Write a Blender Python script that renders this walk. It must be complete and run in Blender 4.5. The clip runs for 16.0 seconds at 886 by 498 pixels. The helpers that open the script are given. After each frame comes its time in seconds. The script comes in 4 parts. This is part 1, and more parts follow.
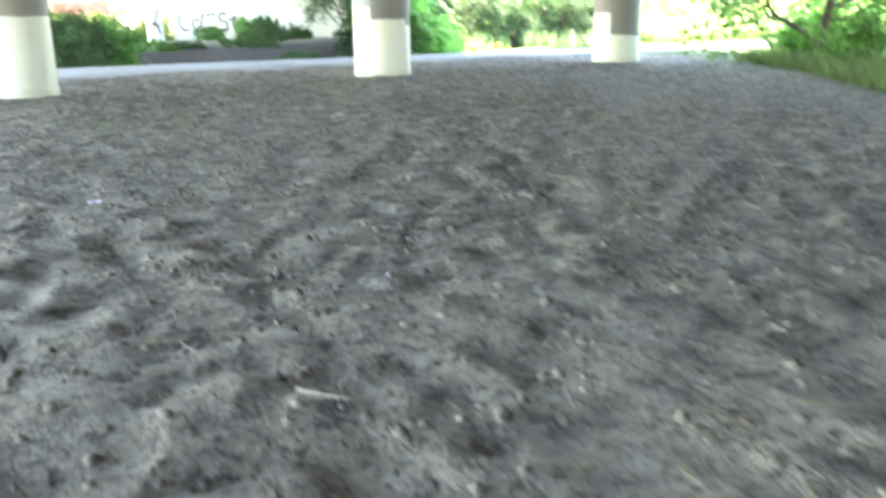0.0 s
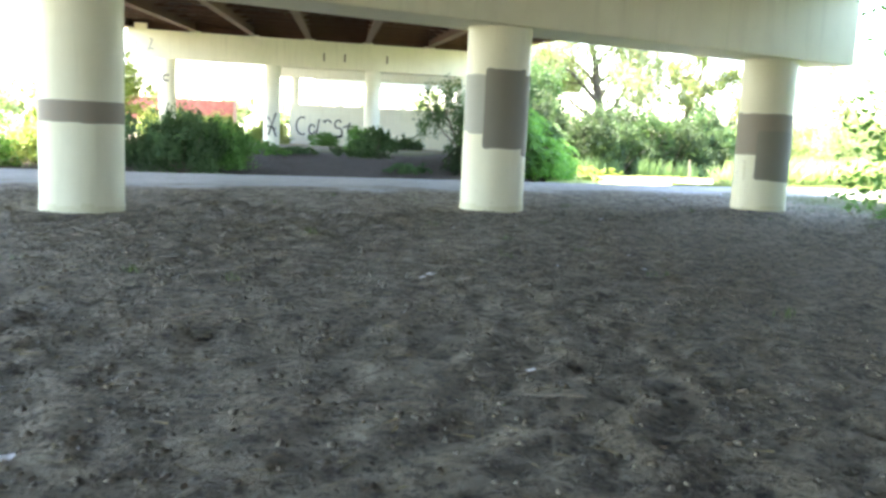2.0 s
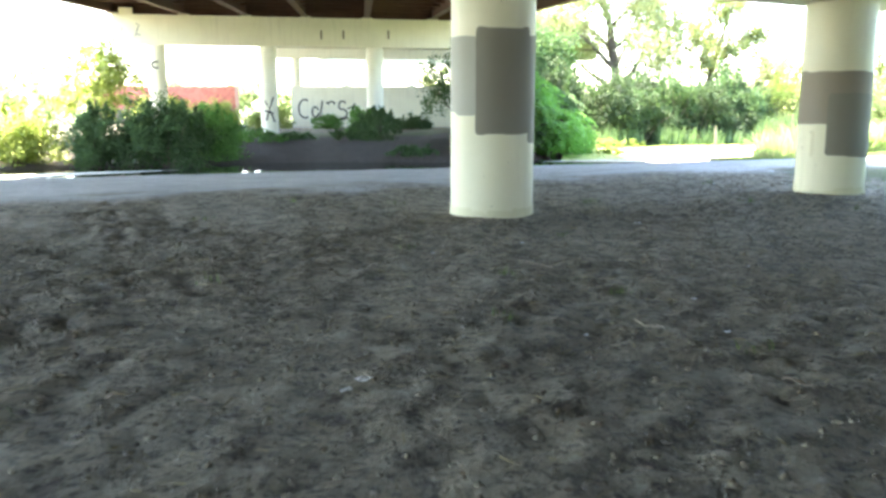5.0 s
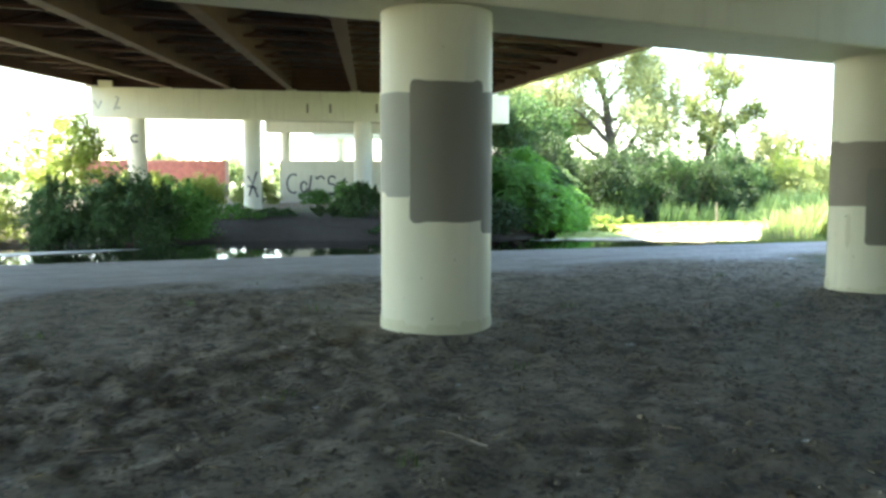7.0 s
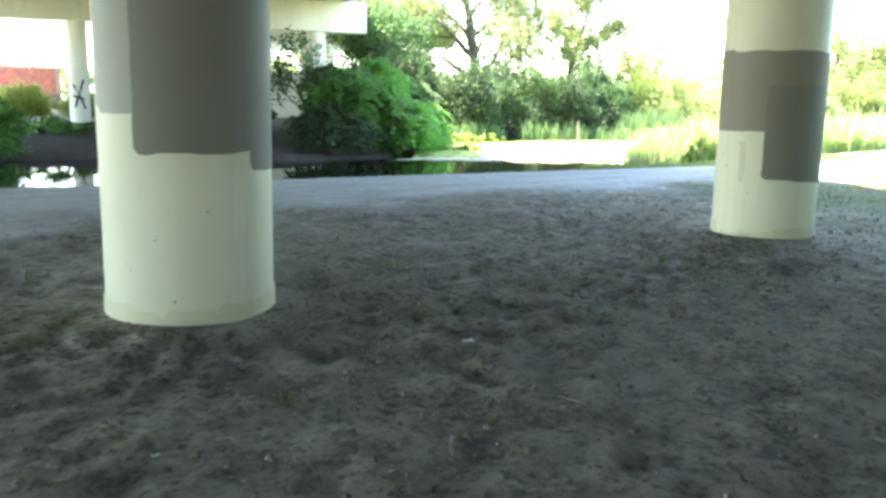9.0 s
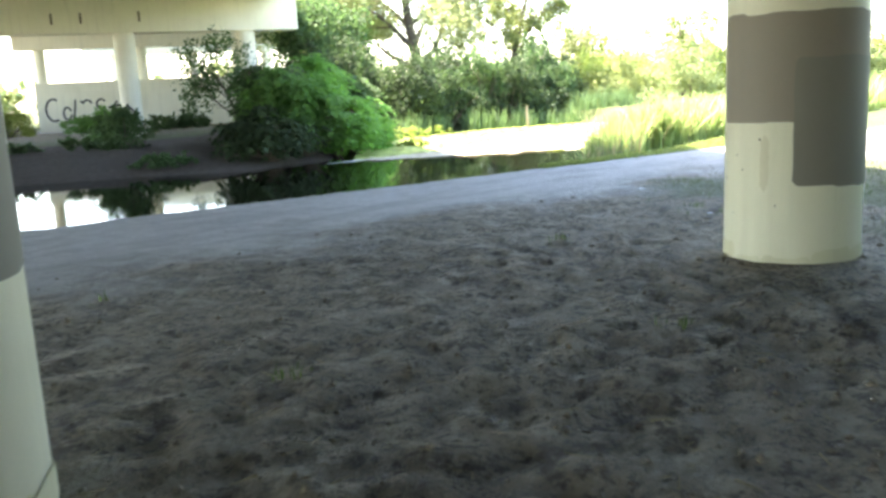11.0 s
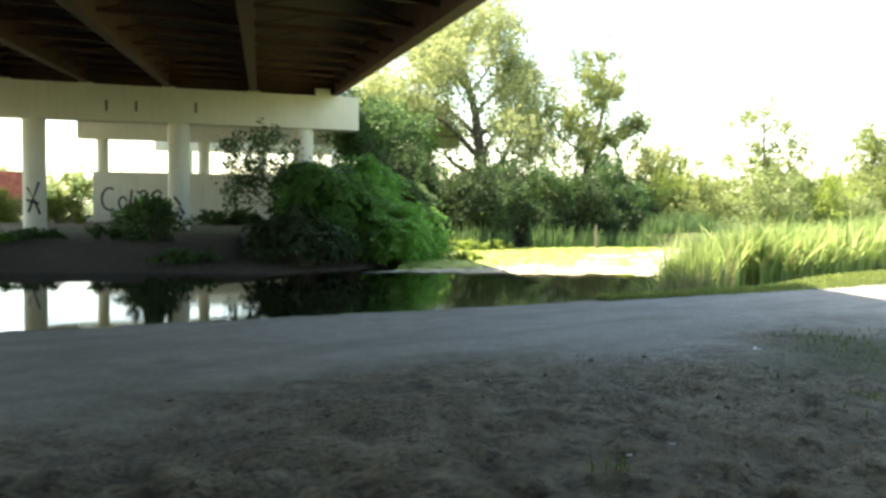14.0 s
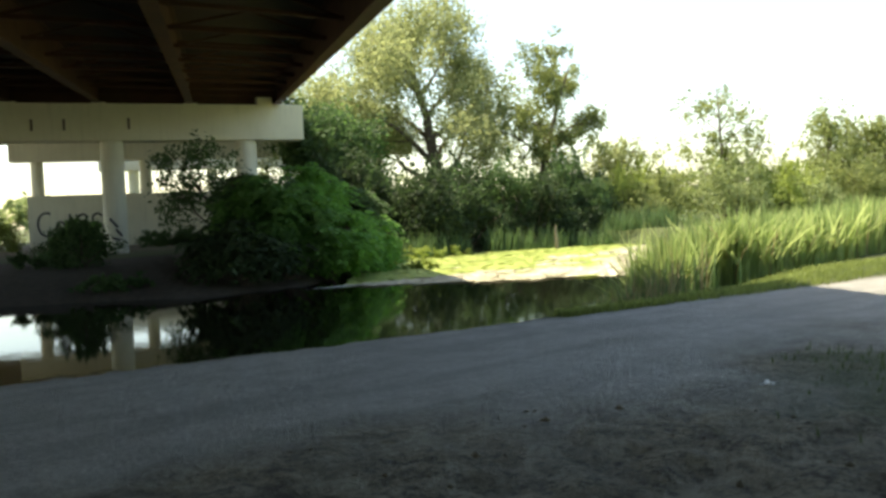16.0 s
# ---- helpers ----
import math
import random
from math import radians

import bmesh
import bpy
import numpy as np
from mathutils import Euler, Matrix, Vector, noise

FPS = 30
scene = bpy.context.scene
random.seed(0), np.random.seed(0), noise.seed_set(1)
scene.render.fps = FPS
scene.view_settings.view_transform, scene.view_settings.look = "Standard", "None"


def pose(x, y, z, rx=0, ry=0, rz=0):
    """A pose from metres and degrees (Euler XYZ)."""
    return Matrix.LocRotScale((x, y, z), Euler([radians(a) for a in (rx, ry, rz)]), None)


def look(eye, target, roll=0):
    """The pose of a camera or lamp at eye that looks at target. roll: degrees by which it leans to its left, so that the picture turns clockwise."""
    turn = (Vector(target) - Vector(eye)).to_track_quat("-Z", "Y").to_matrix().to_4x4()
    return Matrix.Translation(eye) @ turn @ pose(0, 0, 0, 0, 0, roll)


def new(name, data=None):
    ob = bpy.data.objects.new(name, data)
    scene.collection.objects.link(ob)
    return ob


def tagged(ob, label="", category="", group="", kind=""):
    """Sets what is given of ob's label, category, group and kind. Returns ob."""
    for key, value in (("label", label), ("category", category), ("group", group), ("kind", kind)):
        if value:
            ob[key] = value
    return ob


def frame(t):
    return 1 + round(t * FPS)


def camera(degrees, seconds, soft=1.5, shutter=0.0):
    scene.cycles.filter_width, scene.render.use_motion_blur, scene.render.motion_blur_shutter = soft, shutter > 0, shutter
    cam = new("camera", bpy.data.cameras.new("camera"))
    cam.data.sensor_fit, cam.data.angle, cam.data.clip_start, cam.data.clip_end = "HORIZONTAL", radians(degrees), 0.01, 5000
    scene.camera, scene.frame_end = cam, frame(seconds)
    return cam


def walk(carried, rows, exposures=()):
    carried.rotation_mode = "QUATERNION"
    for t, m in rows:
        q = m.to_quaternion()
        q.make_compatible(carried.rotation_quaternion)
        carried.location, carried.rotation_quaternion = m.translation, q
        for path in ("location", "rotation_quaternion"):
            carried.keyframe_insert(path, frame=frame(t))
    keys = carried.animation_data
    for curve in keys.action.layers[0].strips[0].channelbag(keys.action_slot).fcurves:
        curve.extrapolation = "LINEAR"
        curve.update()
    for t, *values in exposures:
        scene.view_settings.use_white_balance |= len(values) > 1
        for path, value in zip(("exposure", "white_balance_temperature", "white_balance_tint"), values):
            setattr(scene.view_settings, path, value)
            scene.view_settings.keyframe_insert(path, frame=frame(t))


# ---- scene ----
cam = camera(55.2, 16.0, 3.0, 0.4)
PATH = [
    (0, pose(-9.363, -15.303, 1.167, 74.78, 0.90, -35.48)),
    (0.5, pose(-9.274, -14.689, 1.270, 79.55, -0.95, -31.91)),
    (1, pose(-8.904, -14.180, 1.315, 80.95, -0.27, -31.75)),
    (1.5, pose(-8.459, -13.612, 1.368, 82.84, -2.69, -28.04)),
    (2, pose(-8.083, -13.137, 1.420, 82.10, -2.75, -28.12)),
    (2.5, pose(-7.691, -12.709, 1.443, 81.81, -2.00, -27.74)),
    (3, pose(-7.363, -12.142, 1.454, 81.51, -5.15, -27.62)),
    (5.5, pose(-5.485, -9.544, 1.557, 80.48, 0.56, -27.11)),
    (6, pose(-4.938, -8.880, 1.580, 84.22, -0.50, -27.22)),
    (6.5, pose(-4.434, -8.373, 1.581, 85.25, -2.90, -26.93)),
    (7, pose(-3.951, -7.859, 1.567, 85.42, -0.15, -27.15)),
    (7.5, pose(-3.441, -7.256, 1.548, 84.81, -0.98, -26.75)),
    (8, pose(-2.855, -6.741, 1.507, 84.04, 0.52, -35.32)),
    (8.5, pose(-2.465, -6.259, 1.514, 80.90, -1.71, -35.11)),
    (9, pose(-2.039, -5.772, 1.546, 79.86, -1.09, -36.13)),
    (11.5, pose(0.193, -3.387, 1.672, 79.12, 3.03, -39.96)),
    (12, pose(0.627, -2.995, 1.652, 79.25, 2.38, -39.79)),
    (12.5, pose(1.014, -2.509, 1.614, 81.53, -0.62, -39.84)),
    (13, pose(1.637, -1.986, 1.546, 82.25, 0.67, -39.69)),
    (13.5, pose(2.422, -1.323, 1.433, 86.51, 2.85, -35.01)),
    (14, pose(3.074, -0.776, 1.335, 86.91, -0.80, -34.83)),
    (14.5, pose(3.614, -0.350, 1.280, 87.01, 1.77, -34.53)),
    (15, pose(4.079, 0.034, 1.268, 86.58, -0.33, -34.33)),
    (15.5, pose(4.371, 0.375, 1.310, 87.77, -1.83, -37.54)),
    (16, pose(4.675, 0.689, 1.290, 87.34, 2.20, -37.45)),
]
EXPO = ((0.0, 5.13, 6750, 13), (0.5, 4.6, 6750, 13), (1.0, 4.0, 6750, 12), (3.0, 4.15, 6750, 12), (5.5, 3.94, 6750, 10), (6.0, 3.75, 6750, 10), (7.0, 3.2, 6700, 3), (8.0, 3.25, 6700, 3), (8.5, 3.43, 6700, 3), (9.0, 3.75, 6700, 4), (11.5, 3.35, 7150, 13), (12.5, 2.9, 7250, 12), (13.0, 2.32, 7650, 4), (14.0, 2.15, 7850, 3), (15.0, 2.25, 7850, 3), (15.5, 1.4, 7850, 4), (16.0, 1.25, 7850, 4))
walk(cam, PATH, EXPO)

# ---- light ----
SUN_DIR = Vector((-0.18, 0.48, 1.0)).normalized()   # towards the sun
world = bpy.data.worlds.new("sky")
scene.world = world
world.use_nodes = True
wn = world.node_tree.nodes
sky = wn.new("ShaderNodeTexSky")
sky.sky_type = "NISHITA"
sky.sun_disc = False
sky.sun_elevation = math.asin(SUN_DIR.z)
sky.sun_rotation = math.atan2(SUN_DIR.x, SUN_DIR.y)
sky.air_density, sky.dust_density, sky.ozone_density = 1.0, 1.2, 1.0
wn["Background"].inputs["Strength"].default_value = 0.15
world.node_tree.links.new(sky.outputs["Color"], wn["Background"].inputs["Color"])
sun = new("sun", bpy.data.lights.new("sun", "SUN"))
sun.data.energy, sun.data.angle, sun.data.color = 5.0, radians(0.5), (1.0, 0.94, 0.84)
sun.matrix_world = look((0, 0, 60), Vector((0, 0, 60)) - SUN_DIR)


# ---- materials ----
def material(name, rough=0.8, metal=0.0):
    m = bpy.data.materials.new(name)
    m.use_nodes = True
    b = m.node_tree.nodes["Principled BSDF"]
    b.inputs["Roughness"].default_value = rough
    b.inputs["Metallic"].default_value = metal
    return m, m.node_tree.nodes, m.node_tree.links, b


def noise_node(n, l, scale, detail=4.0, rough=0.55, vec=None, dist=0.0):
    t = n.new("ShaderNodeTexNoise")
    t.inputs["Scale"].default_value = scale
    t.inputs["Detail"].default_value = detail
    t.inputs["Roughness"].default_value = rough
    t.inputs["Distortion"].default_value = dist
    if vec:
        l.new(vec, t.inputs["Vector"])
    return t.outputs["Fac"]


def ramp(n, l, fac, stops):
    r = n.new("ShaderNodeValToRGB")
    e = r.color_ramp.elements
    while len(e) < len(stops):
        e.new(0.5)
    for el, (p, c) in zip(e, stops):
        el.position, el.color = p, (*c, 1) if len(c) == 3 else c
    l.new(fac, r.inputs["Fac"])
    return r.outputs["Color"]


def mix(n, l, fac, a, b, mode="MIX"):
    x = n.new("ShaderNodeMix")
    x.data_type, x.blend_type = "RGBA", mode
    for key, val in ((0, fac), (6, a), (7, b)):
        if hasattr(val, "is_linked"):
            l.new(val, x.inputs[key])
        elif key == 0:
            x.inputs[0].default_value = val
        else:
            x.inputs[key].default_value = (*val, 1)
    return x.outputs[2]


def bump(n, l, b, height, strength, distance):
    k = n.new("ShaderNodeBump")
    k.inputs["Strength"].default_value, k.inputs["Distance"].default_value = strength, distance
    l.new(height, k.inputs["Height"])
    l.new(k.outputs["Normal"], b.inputs["Normal"])


def world_pos(n):
    return n.new("ShaderNodeNewGeometry").outputs["Position"]


def stretched(n, l, sx, sy, sz):
    k = n.new("ShaderNodeMapping")
    k.inputs["Scale"].default_value = (sx, sy, sz)
    l.new(world_pos(n), k.inputs["Vector"])
    return k.outputs["Vector"]


def painted_concrete(name, base, stain, streak=0.35, rough=0.75):
    m, n, l, b = material(name, rough)
    big = noise_node(n, l, 0.7, 5, 0.6, world_pos(n))
    run = noise_node(n, l, 1.0, 5, 0.6, stretched(n, l, 5, 5, 0.35))
    fine = noise_node(n, l, 60, 3, 0.6, world_pos(n))
    c = mix(n, l, ramp(n, l, big, ((0.42, (0, 0, 0)), (0.75, (0.6, 0.6, 0.6)))), base, stain)
    c = mix(n, l, ramp(n, l, run, ((0.52, (0, 0, 0)), (0.78, (streak,) * 3))), c, [v * 0.6 for v in stain])
    c = mix(n, l, ramp(n, l, fine, ((0.3, (0.12,) * 3), (0.6, (0, 0, 0)))), c, [v * 0.75 for v in base])
    l.new(c, b.inputs["Base Color"])
    bump(n, l, b, fine, 0.25, 0.004)
    return m


CREAM = painted_concrete("cream_painted_concrete", (0.69, 0.67, 0.49), (0.58, 0.56, 0.38), 0.25, 0.5)
# CREAM made paler for the far side, its bright glare put into the colour
FAR_CREAM = painted_concrete("far_paled_concrete", (0.80, 0.77, 0.62), (0.68, 0.65, 0.50), 0.3)
PATCH = painted_concrete("grey_cover_paint", (0.19, 0.18, 0.138), (0.225, 0.21, 0.155), 0.2, 0.65)
PATCH_LIGHT = painted_concrete("light_grey_cover_paint", (0.335, 0.335, 0.275), (0.30, 0.30, 0.24), 0.2, 0.65)
PATCH_BROWN = painted_concrete("brown_grey_cover_paint", (0.23, 0.20, 0.15), (0.27, 0.235, 0.17), 0.2, 0.65)
SLAB = painted_concrete("deck_concrete", (0.28, 0.26, 0.23), (0.20, 0.18, 0.15), 0.4)


def steel_material():
    m, n, l, b = material("brown_painted_steel", 0.65)
    a = noise_node(n, l, 1.2, 6, 0.65, world_pos(n))
    f = noise_node(n, l, 22, 4, 0.6, world_pos(n))
    c = ramp(n, l, a, ((0.3, (0.062, 0.027, 0.015)), (0.55, (0.10, 0.044, 0.023)), (0.75, (0.13, 0.058, 0.030))))
    c = mix(n, l, ramp(n, l, f, ((0.5, (0, 0, 0)), (0.75, (0.5,) * 3))), c, (0.05, 0.025, 0.017))
    l.new(c, b.inputs["Base Color"])
    bump(n, l, b, f, 0.2, 0.004)
    return m


# deck concrete for the underside, with the gloom below put into its colour
SHADED_SOFFIT = painted_concrete("shade_darkened_soffit", (0.070, 0.047, 0.043), (0.042, 0.031, 0.028), 0.3, 0.85)
STEEL = steel_material()


def ground_material():
    m, n, l, b = material("bare_earth_path_and_turf", 0.95)
    p = world_pos(n)

    def attr(name):
        a = n.new("ShaderNodeAttribute")
        a.attribute_name = name
        return a.outputs["Fac"]
    big = noise_node(n, l, 0.45, 6, 0.6, p)
    mid = noise_node(n, l, 4.0, 6, 0.65, p)
    fine = noise_node(n, l, 28, 5, 0.65, p)
    grit = noise_node(n, l, 110, 3, 0.6, p)
    dirt = ramp(n, l, mid, ((0.3, (0.085, 0.067, 0.042)), (0.48, (0.235, 0.20, 0.133)), (0.66, (0.42, 0.37, 0.265))))
    dirt = mix(n, l, ramp(n, l, big, ((0.4, (0, 0, 0)), (0.65, (0.4,) * 3))), dirt, (0.30, 0.262, 0.186))
    speck = noise_node(n, l, 15, 5, 0.7, p)
    dirt = mix(n, l, ramp(n, l, speck, ((0.37, (0.9,) * 3), (0.5, (0, 0, 0)))), dirt, (0.05, 0.038, 0.027))
    dirt = mix(n, l, ramp(n, l, fine, ((0.54, (0, 0, 0)), (0.68, (0.7,) * 3))), dirt, (0.39, 0.345, 0.26))
    dirt = mix(n, l, ramp(n, l, grit, ((0.62, (0, 0, 0)), (0.75, (0.6,) * 3))), dirt, (0.46, 0.41, 0.32))
    # dark blotches that paint shade of small hollows, independent of the relief
    hollow_shade = noise_node(n, l, 6.5, 6, 0.7, p, 0.4)
    dirt = mix(n, l, ramp(n, l, hollow_shade, ((0.36, (0.85,) * 3), (0.47, (0, 0, 0)))), dirt, (0.055, 0.043, 0.031))
    crust = noise_node(n, l, 2.2, 5, 0.65, p)
    dirt = mix(n, l, ramp(n, l, crust, ((0.52, (0, 0, 0)), (0.68, (0.55,) * 3))), dirt, (0.40, 0.36, 0.27))
    gravel = ramp(n, l, fine, ((0.3, (0.44, 0.43, 0.40)), (0.7, (0.64, 0.63, 0.59))))
    gravel = mix(n, l, ramp(n, l, mid, ((0.35, (0.45,) * 3), (0.6, (0, 0, 0)))), gravel, (0.34, 0.32, 0.285))
    gravel = mix(n, l, ramp(n, l, noise_node(n, l, 1.0, 4, 0.6, stretched(n, l, 0.5, 2.2, 1)), ((0.45, (0, 0, 0)), (0.62, (0.5,) * 3))), gravel, (0.33, 0.315, 0.285))
    gravel = mix(n, l, ramp(n, l, grit, ((0.3, (0.6,) * 3), (0.5, (0, 0, 0)))), gravel, (0.2, 0.19, 0.175))
    turf = ramp(n, l, fine, ((0.3, (0.045, 0.06, 0.018)), (0.7, (0.11, 0.14, 0.04))))
    shaded_mud = ramp(n, l, mid, ((0.3, (0.045, 0.034, 0.024)), (0.7, (0.10, 0.078, 0.056))))
    c = mix(n, l, attr("path"), dirt, gravel)
    c = mix(n, l, attr("turf"), c, turf)
    c = mix(n, l, attr("shaded_mud"), c, shaded_mud)
    l.new(c, b.inputs["Base Color"])
    crumb = noise_node(n, l, 13, 5, 0.7, p)
    h = mix(n, l, 0.5, crumb, fine)
    h = mix(n, l, 0.2, h, grit)
    bump(n, l, b, h, 1.0, 0.15)
    return m


def water_material():
    m, n, l, b = material("still_dark_water", 0.03)
    b.inputs["Base Color"].default_value = (0.006, 0.007, 0.004, 1)
    b.inputs["IOR"].default_value = 1.33
    a = noise_node(n, l, 0.9, 3, 0.5, stretched(n, l, 1, 1, 1))
    f = noise_node(n, l, 5.0, 2, 0.5, world_pos(n))
    bump(n, l, b, mix(n, l, 0.35, a, f), 0.075, 0.04)
    return m


def leaf_material(name, dark, light, trans=0.35):
    m, n, l, b = material(name, 0.75)
    g = n.new("ShaderNodeNewGeometry")
    c = ramp(n, l, g.outputs["Random Per Island"], ((0.0, dark), (0.6, light), (1.0, [min(1, v * 1.35) for v in light])))
    big = noise_node(n, l, 0.5, 3, 0.5, g.outputs["Position"])
    c = mix(n, l, ramp(n, l, big, ((0.4, (0, 0, 0)), (0.65, (0.6,) * 3))), c, dark)
    l.new(c, b.inputs["Base Color"])
    t = n.new("ShaderNodeBsdfTranslucent")
    l.new(mix(n, l, 0.5, c, [min(1, v * 1.6) for v in light]), t.inputs["Color"])
    s = n.new("ShaderNodeMixShader")
    s.inputs[0].default_value = trans
    l.new(b.outputs[0], s.inputs[1])
    l.new(t.outputs[0], s.inputs[2])
    l.new(s.outputs[0], n["Material Output"].inputs["Surface"])
    return m


def plain(name, colour, rough=0.7, vary=0.25, scale=8.0):
    m, n, l, b = material(name, rough)
    f = noise_node(n, l, scale, 5, 0.6, world_pos(n))
    l.new(ramp(n, l, f, ((0.3, [v * (1 - vary) for v in colour]), (0.7, [min(1, v * (1 + vary)) for v in colour]))), b.inputs["Base Color"])
    bump(n, l, b, f, 0.2, 0.01)
    return m


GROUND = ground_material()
WATER = water_material()
BARK = plain("rough_grey_brown_bark", (0.13, 0.10, 0.075), 0.9, 0.45, 9)
PALE_BARK = plain("pale_bark", (0.26, 0.21, 0.16), 0.9, 0.4, 9)
WILLOW = leaf_material("willow_leaves", (0.175, 0.205, 0.085), (0.335, 0.365, 0.165), 0.5)
GREEN = leaf_material("green_leaves", (0.06, 0.135, 0.035), (0.135, 0.27, 0.06), 0.5)
DEEP = leaf_material("deep_green_leaves", (0.038, 0.075, 0.028), (0.085, 0.15, 0.05), 0.45)
VINE = leaf_material("bright_vine_leaves", (0.07, 0.18, 0.03), (0.155, 0.33, 0.06), 0.5)
YELLOW = leaf_material("yellow_green_leaves", (0.15, 0.20, 0.04), (0.30, 0.36, 0.09), 0.5)
OLIVE = leaf_material("olive_leaves", (0.12, 0.155, 0.05), (0.25, 0.285, 0.10), 0.45)
REED = leaf_material("reed_blades", (0.10, 0.16, 0.045), (0.30, 0.39, 0.13), 0.5)
REED_LEAF = leaf_material("reed_leaf_blades", (0.15, 0.21, 0.06), (0.38, 0.45, 0.17), 0.5)
DRY_REED = leaf_material("dry_reed_blades", (0.16, 0.13, 0.06), (0.30, 0.25, 0.13), 0.4)
# brighter, yellower copy of GRASS with the sunshine put into its colour
VERGE = leaf_material("sunlit_verge_blades", (0.11, 0.15, 0.035), (0.24, 0.29, 0.075), 0.4)
GRASS = leaf_material("grass_blades", (0.05, 0.08, 0.02), (0.12, 0.17, 0.045), 0.4)
# darker copy of DEEP: shadow on the shrubs is put into the leaf colour
SHADE_LEAF = leaf_material("shaded_shrub_leaves", (0.024, 0.044, 0.018), (0.056, 0.092, 0.032), 0.35)
RUSH = leaf_material("rush_blades", (0.05, 0.095, 0.035), (0.12, 0.19, 0.07), 0.4)
DUCKWEED = leaf_material("duckweed", (0.20, 0.29, 0.05), (0.42, 0.47, 0.13), 0.2)
CHAFF = leaf_material("pale_floating_chaff", (0.36, 0.33, 0.22), (0.56, 0.52, 0.38), 0.1)
LITTER = leaf_material("dead_leaves", (0.065, 0.048, 0.031), (0.18, 0.145, 0.097), 0.1)
PEBBLE = plain("pale_grit", (0.26, 0.24, 0.20), 0.9, 0.4, 30)
CLOD = plain("dry_clods", (0.16, 0.137, 0.096), 0.95, 0.4, 30)
SCUM = plain("pale_floating_scum", (0.48, 0.50, 0.42), 0.8, 0.2, 3)
WHITE = plain("white_litter", (0.82, 0.82, 0.80), 0.6, 0.05, 20)
CHIP = plain("pale_bark_strip", (0.36, 0.30, 0.23), 0.85, 0.3, 25)
TWIG = plain("grey_twig_bark", (0.32, 0.27, 0.20), 0.9, 0.3, 40)
FADED = plain("faded_grey_paint", (0.42, 0.41, 0.36), 0.6, 0.15, 10)
INK = plain("black_spray_paint", (0.02, 0.02, 0.025), 0.5, 0.3, 10)
RED = plain("weathered_red_steel", (0.36, 0.115, 0.085), 0.6, 0.3, 2)
BLUE = plain("dark_blue_sheet", (0.03, 0.06, 0.16), 0.5, 0.2, 3)
RUST_DARK = plain("dark_hollow", (0.10, 0.09, 0.065), 0.9, 0.3, 30)
STAIN = painted_concrete("stained_cream_paint", (0.60, 0.57, 0.39), (0.52, 0.49, 0.32), 0.3, 0.5)
RUST = plain("rust_stain", (0.16, 0.13, 0.10), 0.9, 0.3, 8)
# leaf green lightened so that the colour itself carries the distant haze
HAZE_GREEN = leaf_material("haze_paled_leaves", (0.15, 0.19, 0.07), (0.29, 0.34, 0.14), 0.35)


# ---- mesh helpers ----
rng = np.random.default_rng(7)


def mesh_np(name, verts, faces, mat, smooth=False):
    """A mesh from an (n,3) array and an (m,k) array of face corners."""
    me = bpy.data.meshes.new(name)
    verts, faces = np.asarray(verts, dtype=np.float32), np.asarray(faces, dtype=np.int32)
    k = faces.shape[1]
    me.vertices.add(len(verts))
    me.vertices.foreach_set("co", verts.ravel())
    me.loops.add(faces.size)
    me.loops.foreach_set("vertex_index", faces.ravel())
    me.polygons.add(len(faces))
    me.polygons.foreach_set("loop_start", np.arange(0, faces.size, k, dtype=np.int32))
    me.polygons.foreach_set("loop_total", np.full(len(faces), k, dtype=np.int32))
    me.polygons.foreach_set("use_smooth", np.full(len(faces), smooth))
    me.materials.append(mat)
    me.update(calc_edges=True)
    return me


def part_np(name, verts, faces, mat, parent=None, label="", smooth=False):
    ob = new(name, mesh_np(name, verts, faces, mat, smooth))
    if parent:
        ob.parent = parent
    return tagged(ob, label)


def part(name, bm, mat, parent=None, label="", smooth=False):
    me = bpy.data.meshes.new(name)
    for f in bm.faces:
        f.smooth = smooth
    bm.to_mesh(me)
    bm.free()
    me.materials.append(mat)
    ob = new(name, me)
    if parent:
        ob.parent = parent
    return tagged(ob, label)


def thing(name, at, label, category, group="", kind=""):
    e = new(name)
    e.location = at
    return tagged(e, label, category, group, kind)


def bm_box(bm, c, size, bevel=0.02, mat=None):
    """A bevelled box round c, turned by mat, added to bm."""
    r = bmesh.ops.create_cube(bm, size=1.0)
    bmesh.ops.scale(bm, vec=size, verts=r["verts"])
    if bevel:
        es = list({e for v in r["verts"] for e in v.link_edges})
        vs = bmesh.ops.bevel(bm, geom=es, offset=bevel, segments=2, affect="EDGES", profile=0.6)["verts"]
    else:
        vs = r["verts"]
    if mat is not None:
        bmesh.ops.transform(bm, matrix=mat, verts=vs)
    bmesh.ops.translate(bm, vec=c, verts=vs)
    return bm


def sweep_box(p, q, w, h):
    """The eight corners and six faces of a bar from p to q, w wide and h high; the line runs along its underside."""
    p, q = np.array(p, float), np.array(q, float)
    d = q - p
    s = np.array([d[1], -d[0], 0])
    s = s / np.linalg.norm(s) * w / 2
    u = np.array([0, 0, h])
    v = [p - s, p + s, p + s + u, p - s + u, q - s, q + s, q + s + u, q - s + u]
    f = [(0, 1, 2, 3), (5, 4, 7, 6), (0, 4, 5, 1), (1, 5, 6, 2), (2, 6, 7, 3), (3, 7, 4, 0)]
    return np.array(v), np.array(f)


def joined(pieces):
    vs, fs, k = [], [], 0
    for v, f in pieces:
        vs.append(v)
        fs.append(np.asarray(f) + k)
        k += len(v)
    return np.concatenate(vs), np.concatenate(fs)


